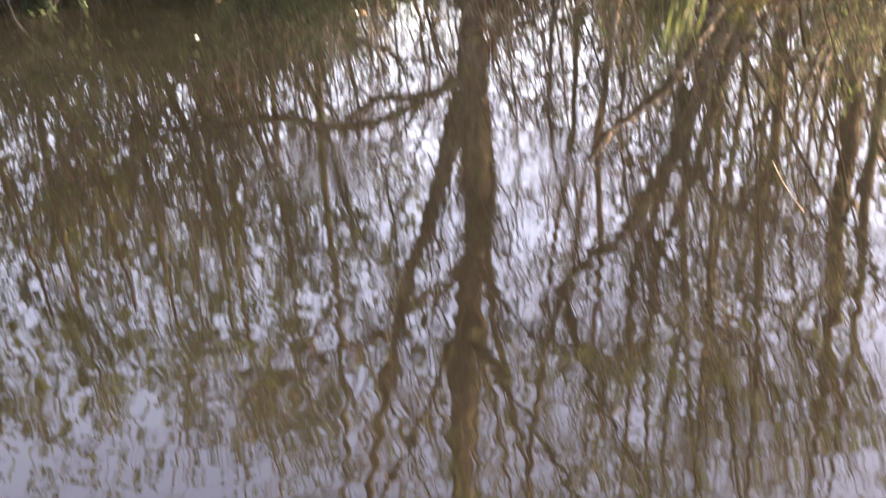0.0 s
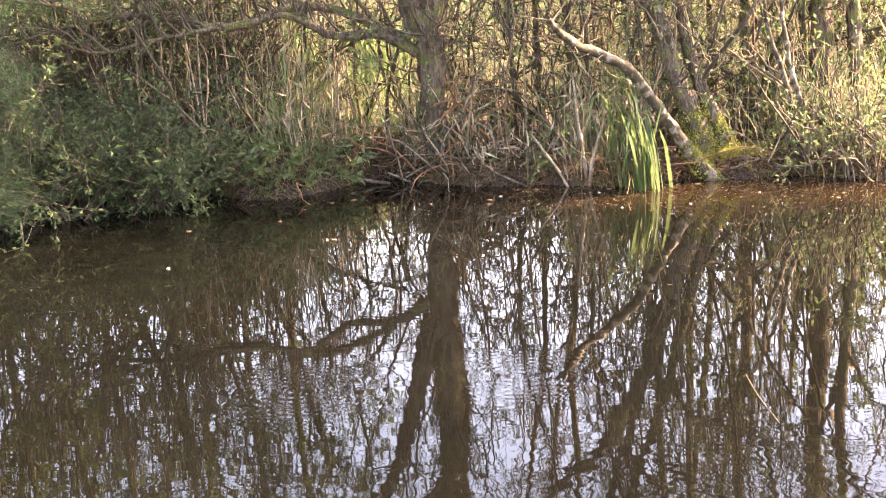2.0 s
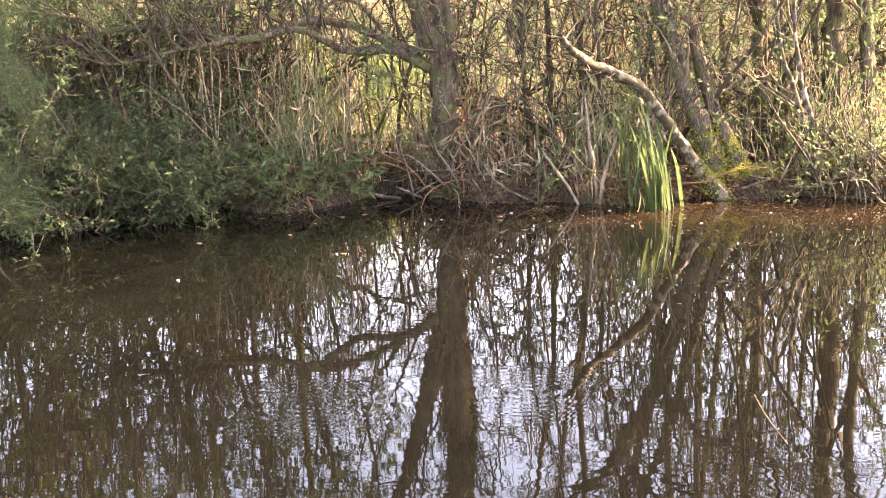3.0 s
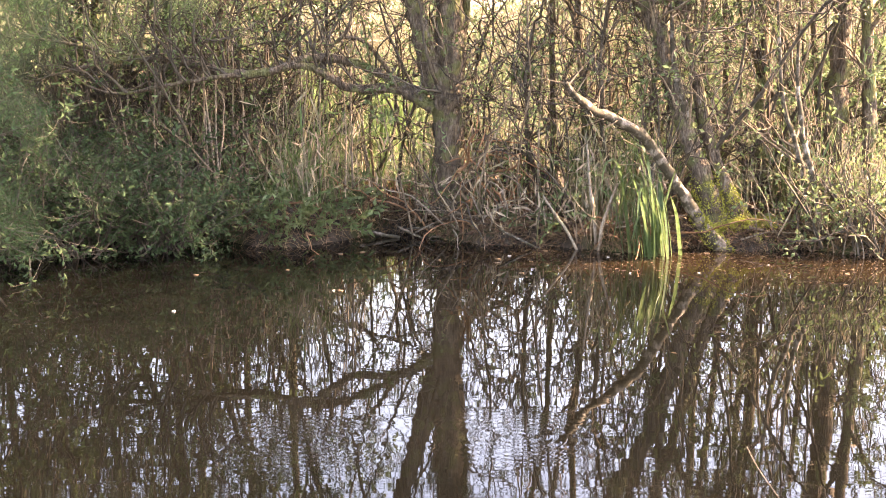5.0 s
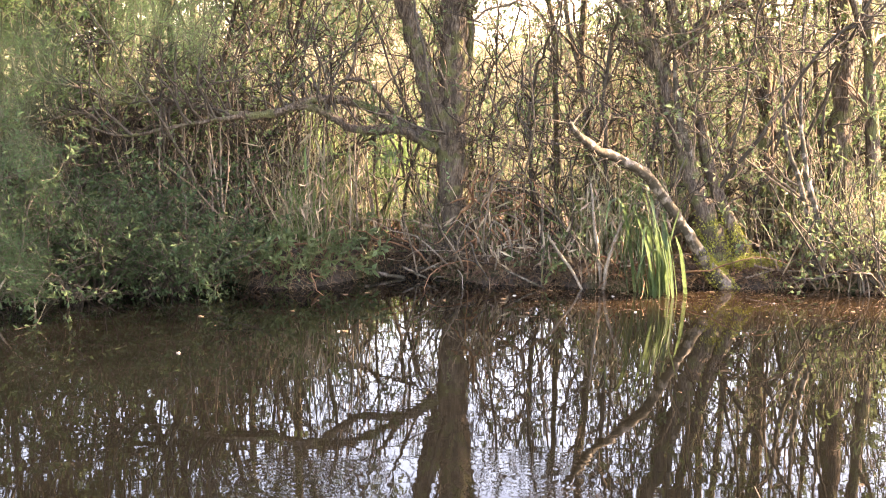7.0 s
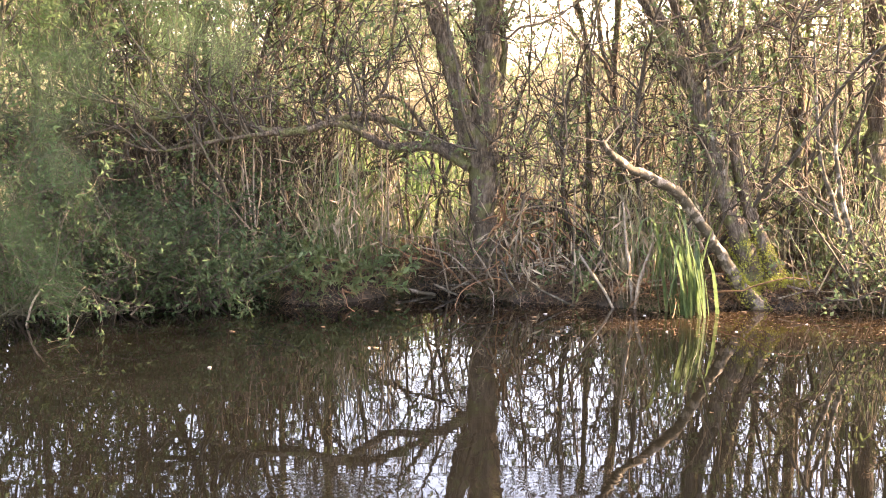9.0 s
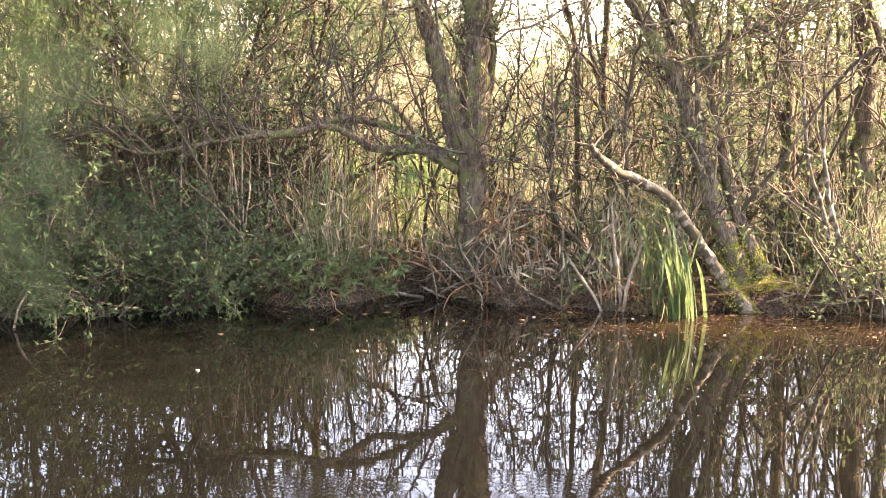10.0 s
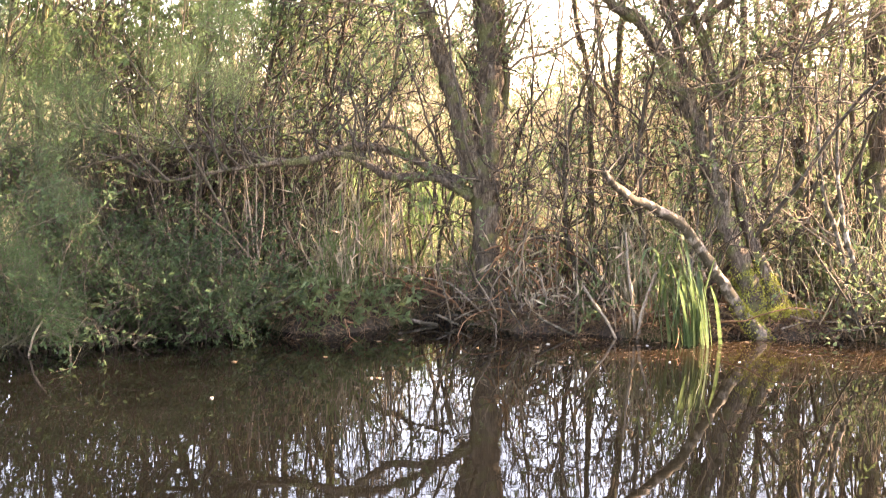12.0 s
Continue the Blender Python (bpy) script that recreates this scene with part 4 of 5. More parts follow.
# ---- leafy trees that shade the bank ----
def leafy_tree(x, y, height, seed, lean, mat=TREE_LEAF, label="shaded tree with dense small green leaves beside the pond"):
    rng = np.random.default_rng(seed)
    tree = thing("leafy_tree", label, "tree", "leafy trees")
    z = float(ground_height(x, y)) - 0.05
    trunk = [(x, y, z, 0.045), (x + 0.05, y, 0.25 * height, 0.035), (x + lean * 0.4, y - 0.1, 0.55 * height, 0.025), (x + lean, y - 0.2, height, 0.012)]
    fork = [(x + 0.05, y, 0.25 * height, 0.025), (x - 0.5, y - 0.3, 0.5 * height, 0.02), (x - 0.8, y - 0.4, 0.85 * height, 0.01)]
    side = [(x + 0.03, y, 0.18 * height, 0.035), (x + 0.5, y - 0.3, 0.4 * height, 0.025), (x + 0.8, y - 0.5, 0.7 * height, 0.01)]
    lines = limbs(tree, rng, [("trunk", trunk), ("limb", fork), ("limb", side)], BARK)
    dress(tree, rng, lines, 15 if mat == TREE_LEAF else 8, (0.5, 1.4), 11, (0.06, 0.027), 0.15, fine=5, mat=DARK_TWIG, leaf_mat=mat)


for n, (x, y, h, lean) in enumerate([(-4.3, 9.3, 4.1, 0.3), (-3.2, 10.6, 4.0, 0.4), (-5.2, 10.2, 4.4, 0.3), (-2.0, 11.4, 3.8, 0.2), (-5.4, 8.2, 3.7, 0.2), (-2.6, 11.4, 3.6, 0.3), (-3.7, 10.0, 3.7, 0.2), (-1.5, 12.2, 4.2, 0.2)]):
    leafy_tree(x, y, h, 400 + n, lean)
leafy_tree(3.25, 10.7, 2.2, 410, -0.15, LEAF, "bright yellow-green young leafy tree by the water")


# ---- leafy bushes over the water's edge ----
def leafy_bush(at, height, radius, seed, count):
    rng = np.random.default_rng(seed)
    bush = thing("leafy_bush", "shaded dull-green leafy bush overhanging the pond", "bush", "bushes over the water", (0, 0, 0))
    n = 30
    base = np.array(at) + rng.normal(0, 0.12, (n, 3)) * [1, 0.6, 0]
    d = np.stack([rng.normal(0, 0.7, n), rng.normal(-0.15, 0.6, n), np.ones(n)], 1)
    p, q = shoots(rng, base, d, rng.uniform(0.5, 1.1, n) * height * 1.1, np.full(n, 0.008), 7, 0.2, -0.03)
    for k in range(n):
        part("stem", tubes(p[k], q[k], 4), DARK_TWIG, bush)
    s, d, ln, r = off_lines(rng, p, q, 14, 0.08, radius * 0.6, 1.1, 0.1)
    p2, q2 = shoots(rng, s, d, ln, np.full(len(s), 0.0022), 4, 0.25, 0.0)
    p2[..., 2] = np.maximum(p2[..., 2], 0.02)
    part("twig_mass", tubes(p2, q2, 3), DARK_TWIG, bush, kind="stuff")
    part("foliage", leafy(rng, p2, q2, count, 0.050, 0.022, 0.1), BUSH_LEAF, bush, "loose small oval dull-green leaves", False, "stuff")


for n, (x, y, h, rad) in enumerate([(-3.3, 9.2, 1.4, 0.8), (-2.75, 8.9, 1.1, 0.72), (-2.15, 9.0, 1.0, 0.66), (-1.65, 9.2, 0.8, 0.6), 
                                    (-2.5, 9.75, 0.95, 0.7), (-1.9, 9.95, 0.8, 0.6), (-3.9, 9.0, 1.9, 0.9), (-1.25, 9.95, 0.45, 0.35), (-0.62, 10.2, 0.25, 0.22), (-1.5, 10.6, 1.1, 0.65), (-2.0, 10.7, 1.15, 0.7), (-1.15, 10.75, 0.7, 0.5), (-2.6, 10.8, 1.15, 0.7)]):
    leafy_bush((x, y, 0.0), h, rad, 300 + n, 7)


def low_plant(seed):
    """A small leafy bank plant: arching stalks with pointed leaves."""
    rng = np.random.default_rng(seed)
    ob = thing("bank_plant", "low light-green leafy plant on the muddy bank", "plant", "low plants on the bank")
    n = 12
    d = np.stack([rng.normal(0, 0.6, n), rng.normal(-0.2, 0.5, n), np.ones(n)], 1)
    p, q = shoots(rng, rng.normal(0, 0.07, (n, 3)) * [1, 1, 0], d, rng.uniform(0.15, 0.38, n), np.full(n, 0.004), 6, 0.2, -0.06)
    for k in range(n):
        part("stalk", tubes(p[k], q[k], 4), BLADE, ob)
    part("foliage", leafy(rng, p, q, 12, 0.07, 0.032, 0.2), LEAF, ob, "", False, "stuff")
    return ob


spots = [(x, float(shore(x)) + d) for x, d in ((-1.3, 0.05), (-1.12, 0.1), (-0.95, 0.03), (-0.8, 0.1), (-0.66, 0.04), (-0.5, 0.12), (-1.05, 0.18), (-0.58, 0.2), (-1.0, 0.42), (-0.7, 0.45), (-0.35, 0.3), (-1.25, 0.5), (-0.5, 0.6), (1.0, 0.2), (2.75, 0.3))]
scatter([low_plant(330 + k) for k in range(3)], spots, 33, 8, (0.7, 1.15))


def leafy_shoot(x, y, height, seed):
    """A thin young shoot with a tuft of fresh leaves towards its tip."""
    rng = np.random.default_rng(seed)
    ob = thing("young_shoot", "thin young shoot with fresh pale-green leaves", "shoot", "young shoots", (x, y, float(ground_height(x, y)) - 0.03))
    p, q = shoots(rng, np.zeros((1, 3)), np.array([[0.03, 0.0, 1.0]]), np.array([height]), np.array([0.008]), 9, 0.08, 0.05)
    part("stem", tubes(p, q, 5), TWIG, ob)
    s, d, ln, r = off_lines(rng, p, q, 12, 0.1, 0.28, 1.1, 0.55)
    p2, q2 = shoots(rng, s, d, ln, np.full(len(s), 0.003), 4, 0.2, 0.05)
    for k in range(len(p2)):
        part("twig", tubes(p2[k], q2[k], 4), TWIG, ob)
    part("foliage", leafy(rng, p2, q2, 9, 0.075, 0.022), LEAF, ob, "narrow fresh pale-green leaves", False, "stuff")


for n, (x, y, h) in enumerate(((1.66, 9.55, 1.35), (1.95, 9.75, 1.0), (3.12, 9.7, 1.85), (0.72, 9.9, 1.5), (0.08, 9.75, 1.75))):
    leafy_shoot(x, y, h, 340 + n)


# ---- reeds ----
def reed_bed():
    rng = np.random.default_rng(31)
    n = 16000
    y = 20.5 + 22 * rng.uniform(0, 1, n) ** 1.5
    x = rng.uniform(-0.42, 0.42, n) * y
    s = np.stack([x, y, ground_height(x, y)], 1)
    d = np.stack([rng.normal(0, 0.12, n), rng.normal(0, 0.12, n), np.ones(n)], 1)
    p, q = shoots(rng, s, d, rng.uniform(1.1, 1.8, n), np.full(n, 0.006), 4, 0.06, 0.0)
    s2, d2, ln, r = off_lines(rng, p, q, 3, 0.2, 0.5, 0.8, 0.3)
    m = 9000
    y = 12.4 + 9 * rng.uniform(0, 1, m)
    x = rng.uniform(-0.42, 0.42, m) * y
    s = np.stack([x, y, ground_height(x, y)], 1)
    d = np.stack([rng.normal(0, 0.2, m), rng.normal(0, 0.2, m), np.ones(m)], 1)
    low, thin = shoots(rng, s, d, rng.uniform(0.5, 1.0, m) * 0.075 * (y - 7.5), np.full(m, 0.004), 4, 0.08, -0.02)
    grass = new("rough_grass", quads("rough_grass", *tubes(low, thin, 3), REED))
    tagged(grass, "rough straw-coloured grass behind the bank trees", "grass", kind="stuff")
    bed = new("reed_bed", quads("reed_bed", *merge(tubes(p, q, 3), leaves(rng, s2, d2, 0.4, 0.03, 0.2)), REED))
    tagged(bed, "dense sunlit straw-coloured reeds behind the trees", "reeds", kind="stuff")


reed_bed()


def reed_fringe():
    rng = np.random.default_rng(35)
    for name, mat, n, label in (("dry_reed_fringe", REED, 1300, "thin pale dry reed stems among the willows"), ("young_reed_fringe", BLADE, 900, "thin green young reed stems among the willows")):
        x = np.where(rng.uniform(0, 1, n) < 0.28, rng.uniform(-1.0, 0.3, n), rng.uniform(0.5, 4.0, n))
        y = shore(x) + 0.3 + rng.uniform(0, 1, n) ** 1.3 * 2.6
        clear = np.array([(not open_gap(a, b) or k % 5 == 0) and not by_stool(a, b) for k, (a, b) in enumerate(zip(x, y))])
        x, y, n = x[clear], y[clear], int(clear.sum())
        s = np.stack([x, y, ground_height(x, y) - 0.03], 1)
        d = np.stack([rng.normal(0, 0.13, n), rng.normal(0, 0.1, n), np.ones(n)], 1)
        p, q = shoots(rng, s, d, rng.uniform(0.25, 0.85, n), rng.uniform(0.004, 0.008, n), 5, 0.07, 0.0)
        s2, d2, ln, r = off_lines(rng, p, q, 2, 0.2, 0.5, 0.6, 0.3)
        ob = new(name, quads(name, *merge(tubes(p, q, 3), leaves(rng, s2, d2, 0.24, 0.014, 0.2)), mat))
        tagged(ob, label, "reeds", kind="stuff")


reed_fringe()


def green_reeds():
    rng = np.random.default_rng(32)
    clump = thing("green_reeds", "fresh green reed clump behind the willow", "reeds")
    n = 210
    y = rng.uniform(12.9, 14.6, n)
    x = rng.uniform(-0.085, 0.012, n) * y
    at = np.stack([x, y, ground_height(x, y)], 1)
    for k in range(n):
        part("blade", blades(rng, at[k:k + 1], 0.92, 0.032, 0.12, 0.12), BLADE, clump)


def strap_leaf(rng, height, width, fold, steps=14):
    """One long strap leaf: upright, then folded over so that its end hangs; a keeled ribbon."""
    a = rng.normal(math.pi, 0.9)
    out, side = np.array([math.cos(a), math.sin(a), 0.0]), np.array([-math.sin(a), math.cos(a), 0.0])
    at, lean, rows = np.zeros(3), rng.uniform(0.0, 0.2), []
    crease = rng.uniform(0.5, 0.75)
    for k in range(steps + 1):
        t = k / steps
        bow = lean + 0.15 * t + fold / (1 + math.exp(-(t - crease) * 22))
        w = width * 0.5 * (1 - t**4) ** 0.8 + 0.0006
        rows.append(np.stack([at - side * w, at + out * w * 0.35, at + side * w]))
        at = at + (out * math.sin(bow) + np.array([0, 0, math.cos(bow)])) * height / steps
    v = np.stack(rows)
    base = np.arange(steps)[:, None] * 3 + np.arange(2)[None]
    return v.reshape(-1, 3), np.stack([base, base + 1, base + 4, base + 3], -1).reshape(-1, 4)


def iris_clump():
    rng = np.random.default_rng(38)
    clump = thing("iris_clump", "bright green strap-leaved iris clump with folded hanging leaves in the shallows", "iris", at=(1.67, 8.98, 0))
    for k in range(46):
        folded = k % 5 < 2
        v, f = strap_leaf(rng, rng.uniform(0.55, 1.15) if folded else rng.uniform(0.35, 0.78), rng.uniform(0.012, 0.032), rng.uniform(2.6, 3.0) if folded else rng.uniform(0.0, 0.35))
        part("leaf", (v + [rng.normal(-0.02, 0.075), rng.normal(0, 0.07), -0.04], f), IRIS, clump)


def grass_tuft(seed, mat, height, label):
    rng = np.random.default_rng(seed)
    tuft = thing("grass_tuft", label, "grass", "grass tufts on the bank")
    n = 45
    at = rng.normal(0, 0.07, (n, 3)) * [1, 1, 0]
    part("blade_mass", blades(rng, at, height, 0.010, 0.35, 0.9, 5), mat, tuft, kind="stuff")
    return tuft


TUFTS = [grass_tuft(500, REED, 0.5, "dry straw-coloured grass tuft on the bank"), grass_tuft(501, BLADE, 0.45, "fresh green grass tuft on the bank"),
         grass_tuft(502, REED, 0.75, "dry straw-coloured grass tuft on the bank"), grass_tuft(503, BLADE, 0.7, "fresh green grass tuft on the bank")]
spots = [(x, float(shore(x)) + d) for x, d in zip(rng.uniform(-2.2, 0.0, 6), 0.7 + rng.uniform(0.0, 1.0, 6) * 1.8)]
scatter(TUFTS, [(-0.2, 12.2), (-0.6, 11.6), (-1.0, 12.4), (-0.3, 11.5)] + spots, 17, 6, (0.4, 0.75))
spots = [(x, float(shore(x)) + d) for x, d in zip(rng.uniform(0.3, 3.6, 40), rng.uniform(0.5, 2.0, 40)) if not open_gap(x, 10.0) and not by_stool(x, 9.2 + d)]
scatter(TUFTS[::2], spots, 18, 6, (0.4, 0.8), False)
green_reeds()
iris_clump()


# ---- the near tree beside the path, whose twigs hang in view; its unseen crown is added for shade ----
def near_tree():
    rng = np.random.default_rng(41)
    tree = thing("overhanging_tree", "leafy near-bank tree with twigs hanging over the pond and an unseen crown added for shade", "tree")
    table = [
        ("trunk", [(-4.4, 0.4, 0.0, 0.16), (-4.3, 0.8, 1.5, 0.13), (-4.2, 1.6, 3.0, 0.11), (-4.2, 2.6, 4.4, 0.08), (-4.3, 3.8, 5.6, 0.03)]),
        ("limb", [(-4.25, 1.2, 2.4, 0.06), (-3.6, 2.4, 3.3, 0.05), (-3.2, 3.6, 4.2, 0.035), (-3.0, 4.8, 4.9, 0.01)]),
        ("limb", [(-4.2, 1.8, 3.2, 0.06), (-5.0, 3.0, 4.4, 0.05), (-5.4, 4.2, 5.2, 0.035), (-5.6, 5.2, 5.8, 0.01)]),
        ("limb", [(-4.2, 1.3, 2.7, 0.07), (-2.0, 0.4, 3.5, 0.05), (0.2, 0.3, 3.6, 0.035), (1.4, 0.6, 3.3, 0.02), (2.2, 0.9, 3.0, 0.01)]),
        ("limb", [(-4.28, 1.0, 2.0, 0.05), (-3.2, 1.9, 2.9, 0.04), (-2.0, 2.6, 2.9, 0.025), (-1.0, 3.0, 2.5, 0.01)]),
    ]
    lines = limbs(tree, rng, table, BARK)
    # crown out of view, thickened to hold sky light off the left side
    dress(tree, rng, lines[:3], 18, (0.8, 2.0), 9, (0.08, 0.04), 0.3, leaf_mat=BUSH_LEAF)
    # unseen leafy limb over the eye, added to keep sun off the hanging leaves
    dress(tree, rng, [lines[3]], 26, (0.5, 1.2), 12, (0.08, 0.045), 0.6, leaf_mat=BUSH_LEAF)
    # a twig that hangs close by the eye, with a few leaves
    twig = [(-1.0, 3.0, 2.5, 0.008), (-0.55, 1.6, 2.2, 0.005), (-0.16, 0.5, 1.75, 0.002), (-0.075, 0.23, 1.56, 0.0012), (-0.052, 0.19, 1.525, 0.0007)]
    part("hanging_twig", tubes(*smooth_line(twig, 6), 5), TWIG, tree)
    spots = np.stack([rng.uniform(-0.046, -0.028, 40), rng.uniform(0.18, 0.22, 40), rng.uniform(1.507, 1.521, 40)], 1)
    spots[14:] = np.stack([rng.uniform(-0.068, -0.055, 26), rng.uniform(0.18, 0.22, 26), rng.uniform(1.468, 1.506, 26)], 1)
    spots = np.concatenate([spots, np.stack([rng.uniform(-0.066, -0.034, 24), rng.uniform(0.18, 0.22, 24), rng.uniform(1.497, 1.519, 24)], 1)])
    spots = np.concatenate([spots, np.stack([rng.uniform(-0.07, -0.052, 8), rng.uniform(0.18, 0.22, 8), rng.uniform(1.466, 1.50, 8)], 1)])
    for p in spots:
        part("leaf", leaves(rng, p[None], np.array([[0.3, 0.0, -0.6]]), 0.007, 0.0032), BUSH_LEAF, tree)


near_tree()


# ---- litter, sticks and floating bits ----
def litter():
    rng = np.random.default_rng(51)
    n = 12000
    x = rng.uniform(-4, 4, n)
    y = shore(x) + rng.uniform(0, 1.6, n) ** 1.2 - 0.02
    bare = (x > -1.4) & (x < -0.35) & (y < shore(x) + 0.3) & (rng.uniform(0, 1, n) < 0.85)
    x, y, n = x[~bare], y[~bare], int((~bare).sum())
    at = np.stack([x, y, ground_height(x, y) + 0.02], 1)
    d = np.stack([rng.normal(0, 1, n), rng.normal(0, 1, n), rng.normal(0, 0.3, n)], 1)
    heap = new("leaf_litter", quads("leaf_litter", *leaves(rng, at, d, 0.06, 0.03), LITTER, False))
    tagged(heap, "brown dead leaves strewn over the bank", "leaf litter", kind="stuff")


litter()


def bank_fringe():
    """Drooping dead blades and rootlets along the water's edge."""
    rng = np.random.default_rng(52)
    n = 2600
    x = rng.uniform(-1.6, 3.6, n)
    y = shore(x) + rng.uniform(0.0, 0.25, n)
    s = np.stack([x, y, ground_height(x, y) + 0.0], 1)
    d = np.stack([rng.normal(0, 0.5, n), -np.abs(rng.normal(0.6, 0.4, n)), rng.uniform(0.1, 0.9, n)], 1)
    p, q = shoots(rng, s, d, rng.uniform(0.08, 0.3, n), np.full(n, 0.0025), 5, 0.2, -0.25)
    p[..., 2] = np.maximum(p[..., 2], -0.02)
    fringe = new("bank_fringe", quads("bank_fringe", *tubes(p, q, 3), LITTER))
    tagged(fringe, "drooping dead grass and rootlets along the water's edge", "dead grass", kind="stuff")


bank_fringe()


def stick(name, controls, mat, label, seed):
    rng = np.random.default_rng(seed)
    ob = new(name, quads(name, *limb_shape(controls, rng, 6, 5, 0.08), mat))
    return tagged(ob, label, "stick", "sticks in the water")


stick("stick", [(1.33, 9.2, -0.03, 0.014), (1.34, 9.18, 0.12, 0.013), (1.38, 9.18, 0.27, 0.012), (1.44, 9.15, 0.46, 0.008)], PALE_WOOD, "pale upright dead stick standing in the water", 61)
stick("stick", [(1.20, 9.22, -0.03, 0.010), (1.12, 9.25, 0.12, 0.010), (1.03, 9.3, 0.25, 0.009), (0.96, 9.35, 0.36, 0.006)], PALE_WOOD, "thin grey stick slanting out of the water", 62)
stick("stick", [(-2.62, 8.5, -0.03, 0.008), (-2.58, 8.5, 0.12, 0.008), (-2.52, 8.5, 0.22, 0.006), (-2.44, 8.5, 0.30, 0.004)], PALE_WOOD, "pale bent stick rising from the water", 63)
stick("stick", [(1.32, 9.22, -0.03, 0.012), (1.30, 9.22, 0.2, 0.012), (1.27, 9.25, 0.45, 0.010), (1.25, 9.3, 0.72, 0.007)], PALE_WOOD, "pale forked twig standing in the water", 65)
stick("stick", [(0.92, 9.35, -0.03, 0.007), (0.93, 9.35, 0.2, 0.006), (0.97, 9.36, 0.42, 0.004)], BARK, "dark thin twig standing in the water", 66)
stick("stick", [(1.26, 4.9, -0.004, 0.0022), (1.22, 4.5, 0.001, 0.0022), (1.21, 4.1, -0.003, 0.002)], DARK_TWIG, "thin dark twig lying on the water", 67)
stick("stick", [(-2.35, 8.5, -0.03, 0.007), (-2.35, 8.5, 0.1, 0.006)], PALE_WOOD, "short pale stub rising from the water", 64)


def flake(rng, s):
    a = np.linspace(0, 2 * np.pi, 7)[:-1]
    rim = np.stack([np.cos(a) * s * rng.uniform(0.7, 1.2, 6), np.sin(a) * s * rng.uniform(0.5, 0.9, 6), rng.uniform(0.002, 0.007, 6)], 1)
    v = np.concatenate([rim, rim * [0.9, 0.9, 0] - [0, 0, 0.002]])
    return v, np.array([[j, (j + 1) % 6, 6 + (j + 1) % 6, 6 + j] for j in range(6)] + [[0, 1, 2, 3], [0, 3, 4, 5]])


def floats():
    rng = np.random.default_rng(71)
    pale = [(0.70, 8.96), (-0.41, 7.76), (2.34, 8.58), (1.83, 8.3), (-1.24, 7.2), (-2.13, 9.15), (1.35, 8.9), (1.4, 8.3)]
    brown = [(rng.uniform(-2.0, 3.0), 9.2 - rng.exponential(0.7)) for k in range(18)]
    for k, (x, y) in enumerate(pale + brown):
        light = k < len(pale)
        ob = new("floating_leaf", quads("floating_leaf", *flake(rng, rng.uniform(0.008, 0.013) if light else rng.uniform(0.01, 0.025)), PALE_SCRAP if light else LITTER, False))
        ob.location = (x, y, 0.001)
        tagged(ob, "small pale scrap afloat on the pond" if light else "small brown dead leaf afloat on the pond", "floating leaf", "floating leaves")
    n = 2000
    x = np.where(rng.uniform(0, 1, n) < 0.2, rng.uniform(-1.2, 1.0, n), rng.uniform(0.8, 3.6, n))
    y = shore(x) - 0.05 - rng.exponential(np.where(x > 0.8, 0.34, 0.2), n) - 0.3 * np.clip(np.sin(x * 2.3 - 1.2), 0, 1) * rng.uniform(0, 1, n)
    d = np.stack([rng.normal(0, 1, n), rng.normal(0, 1, n), np.zeros(n)], 1)
    v, f = leaves(rng, np.stack([x, y, np.full(n, 0.003)], 1), d * 3, 0.028, 0.010, 0, 0.1)
    v[:, 2] = 0.002 + 0.12 * np.abs(v[:, 2] - 0.003)
    raft = new("floating_litter", quads("floating_litter", v, f, LITTER, False))
    tagged(raft, "brown bits of leaf and straw afloat along the bank", "floating litter", kind="stuff")


floats()


def fallen_sticks():
    """Dead sticks lying on the edge of the bank."""
    rng = np.random.default_rng(81)
    for k in range(18):
        x = rng.uniform(-1.2, 3.2) if k > 6 else rng.uniform(-0.4, 0.6)
        y = float(shore(x)) + rng.uniform(0.0, 0.5)
        a, ln, r = rng.normal(0, 0.35), rng.uniform(0.2, 0.5), rng.uniform(0.004, 0.010)
        line = []
        for t in (-0.5, 0.0, 0.5):
            px, py = x + math.cos(a) * ln * t, y + math.sin(a) * ln * t * 0.6
            line.append((px, py, max(0.0, float(ground_height(px, py))) + r + 0.02 + rng.uniform(0, 0.03), r * (1.1 - 0.5 * (t + 0.5))))
        ob = new("fallen_stick", quads("fallen_stick", *limb_shape(line, rng, 6, 4, 0.1), PALE_WOOD if k % 3 else BARK))
        tagged(ob, "bleached dead stick lying on the muddy bank" if k % 3 else "dark dead stick lying on the muddy bank", "stick", "fallen sticks")


fallen_sticks()


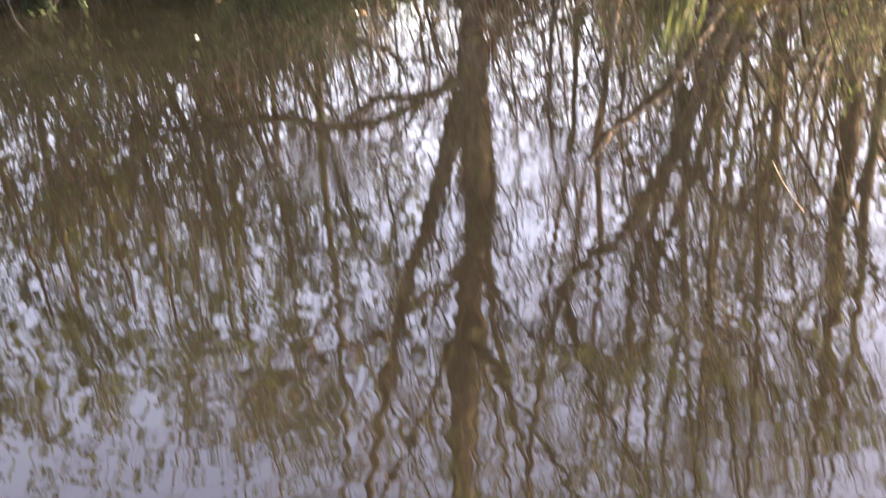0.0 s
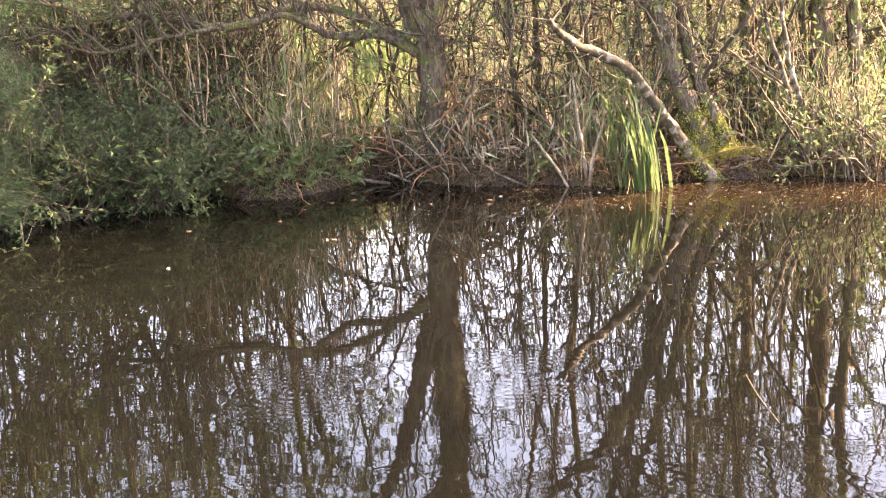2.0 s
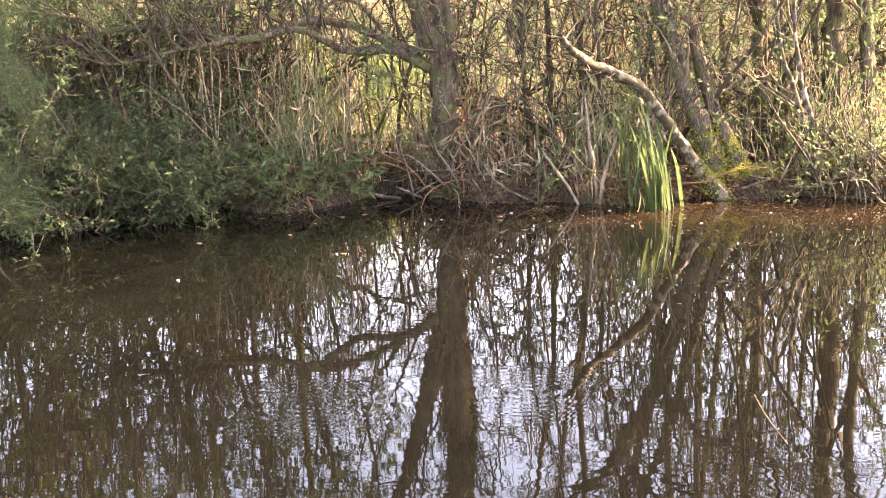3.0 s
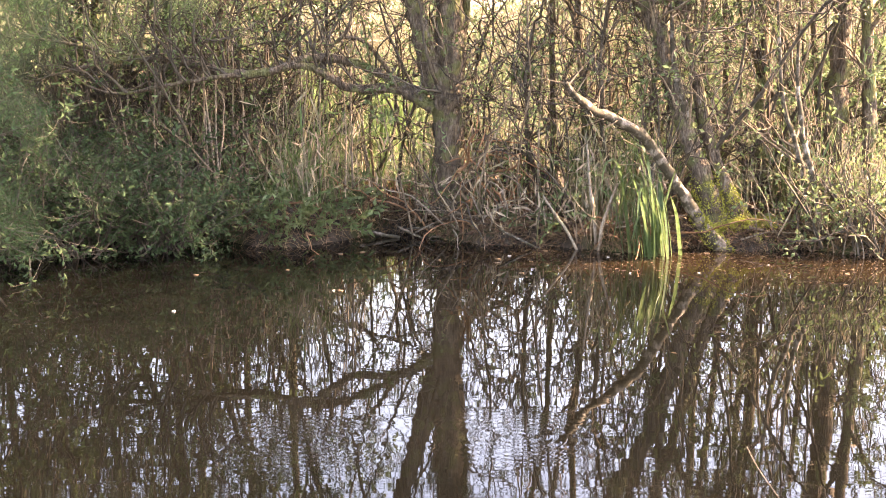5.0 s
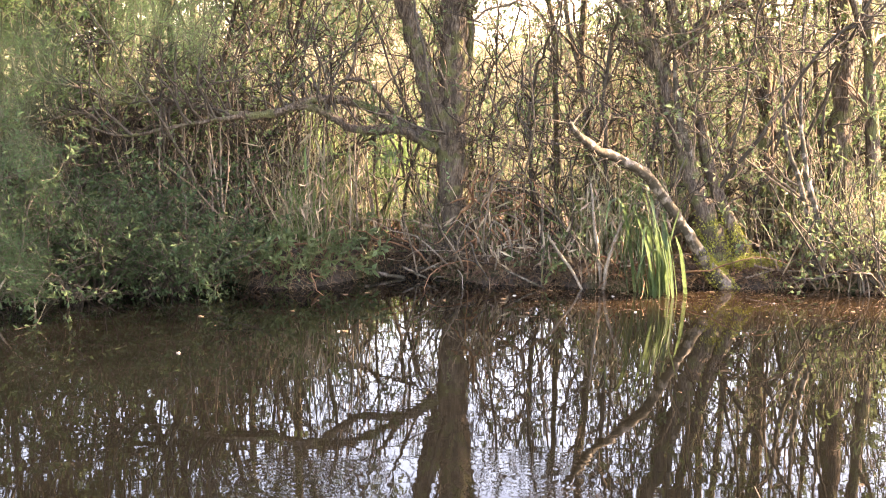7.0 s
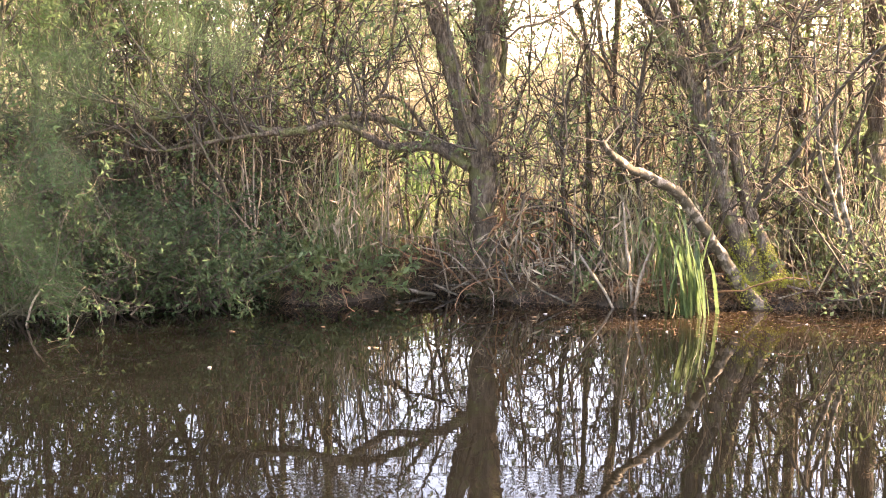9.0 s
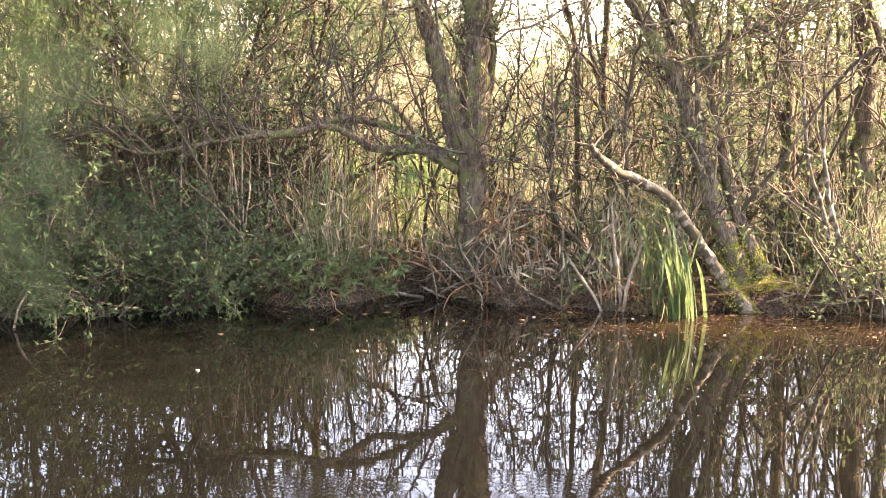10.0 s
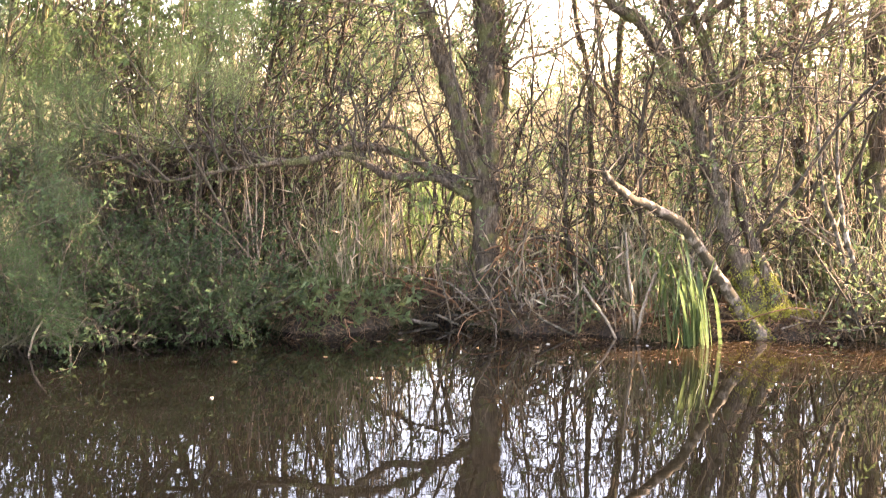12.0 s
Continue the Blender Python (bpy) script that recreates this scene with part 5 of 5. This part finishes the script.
def foot_tangle():
    """Bent russet stems, straw and grey sticks round the willow's foot."""
    rng = np.random.default_rng(83)
    tangle = thing("root_tangle", "tangle of bent russet roots and dead stems at the bank edge", "roots")
    n = 100
    x = np.where(np.arange(n) % 2 == 0, rng.uniform(-0.6, 2.6, n), rng.normal(0.55, 0.2, n))
    y = shore(x) + rng.uniform(0.02, 0.45, n)
    s = np.stack([x, y, ground_height(x, y) - 0.02], 1)
    d = np.stack([rng.normal(0, 0.7, n), rng.normal(-0.2, 0.5, n), rng.uniform(0.4, 1.2, n)], 1)
    p, q = shoots(rng, s, d, rng.uniform(0.35, 1.1, n), rng.uniform(0.004, 0.010, n), 10, 0.24, -0.09)
    p[..., 2] = np.maximum(p[..., 2], -0.02)
    for k in range(n):
        if by_stool(x[k], y[k]) or 0.75 < x[k] < 1.2:
            continue
        part("root", tubes(p[k], q[k], 5), (RED_TWIG, DARK_TWIG, RED_TWIG, PALE_WOOD)[k % 4], tangle, ("russet bent root", "dark bent root", "russet bent root", "bleached dead stem")[k % 4])
    # dead straw caught among the stems
    n = 800
    x = np.where(rng.uniform(0, 1, n) < 0.3, rng.normal(0.6, 0.35, n), rng.uniform(-0.8, 3.4, n))
    y = shore(x) + rng.uniform(0.05, 0.8, n)
    out = by_stool(x, y)
    x, y, n = x[~out], y[~out], int((~out).sum())
    gap = (x / y > 0.063) & (x / y < 0.122)
    s = np.stack([x, y, ground_height(x, y) + rng.uniform(0.0, 0.7, n) ** 1.4 * np.where(gap, 0.3, 1.0)], 1)
    d = np.stack([rng.normal(0, 0.35, n), rng.normal(0, 0.3, n), rng.choice([-1.0, 1.0], n)], 1)
    straw = new("dead_straw", quads("dead_straw", *leaves(rng, s, d, 0.15, 0.018, 0.0), STRAW, False))
    tagged(straw, "pale dead straw caught among stems on the bank", "dead grass", kind="stuff")
    for k, (x, y, a, ln, r) in enumerate([(-0.18, 9.78, -0.25, 0.3, 0.013), (0.04, 9.72, -0.6, 0.22, 0.008), (0.16, 9.85, 0.15, 0.3, 0.007), (-0.34, 9.9, 0.5, 0.2, 0.007), (0.8, 9.3, -0.6, 0.35, 0.008)]):
        line = [(x + math.cos(a) * ln * t, y, 0.03 + 0.02 * k % 0.05 + math.sin(a) * ln * t * 0.7, r * (1.1 - 0.4 * abs(t))) for t in (-0.5, -0.15, 0.15, 0.5)]
        ob = new("fallen_stick", quads("fallen_stick", *limb_shape(line, rng, 7, 4, 0.2), PALE_BARK))
        tagged(ob, "bleached grey dead stick at the water's edge", "stick", "fallen sticks")


foot_tangle()


def bank_stems():
    """Pale young stems and dead canes that rise from the foot of the bank."""
    rng = np.random.default_rng(85)
    for k in range(16):
        x = 0.75 + 2.7 * (k + rng.uniform(0.1, 0.9)) / 16
        if 0.7 < x < 1.18 or 1.48 < x < 1.8 or 1.9 < x < 2.6:
            continue
        y = float(shore(x)) + rng.uniform(-0.02, 0.12)
        ob = thing("stem_cluster", "cluster of pale thin stems rising at the water's edge", "stems", "stems along the water's edge", (x, y, -0.03))
        n = int(rng.integers(4, 8))
        d = np.stack([rng.normal(0, 0.28, n), rng.normal(-0.05, 0.2, n), np.ones(n)], 1)
        p, q = shoots(rng, rng.normal(0, 0.07, (n, 3)) * [1, 0.6, 0], d, rng.uniform(0.2, 0.8, n), rng.uniform(0.004, 0.009, n), 7, 0.13, 0.0)
        for j in range(n):
            part("stem", tubes(p[j], q[j], 5), (PALE_WOOD, TWIG, STRAW)[j % 3], ob, ("bleached stem", "brown stem", "straw-coloured cane")[j % 3])
        s, e, ln, r = off_lines(rng, p, q, 3, 0.05, 0.2, 1.0, 0.3)
        p2, q2 = shoots(rng, s, e, ln, np.full(len(s), 0.003), 4, 0.3, 0.0)
        part("twig_mass", tubes(p2, q2, 3), TWIG, ob, kind="stuff")
        part("foliage", leafy(rng, p2, q2, 3, 0.05, 0.022), LEAF, ob, "", False, "stuff")


bank_stems()
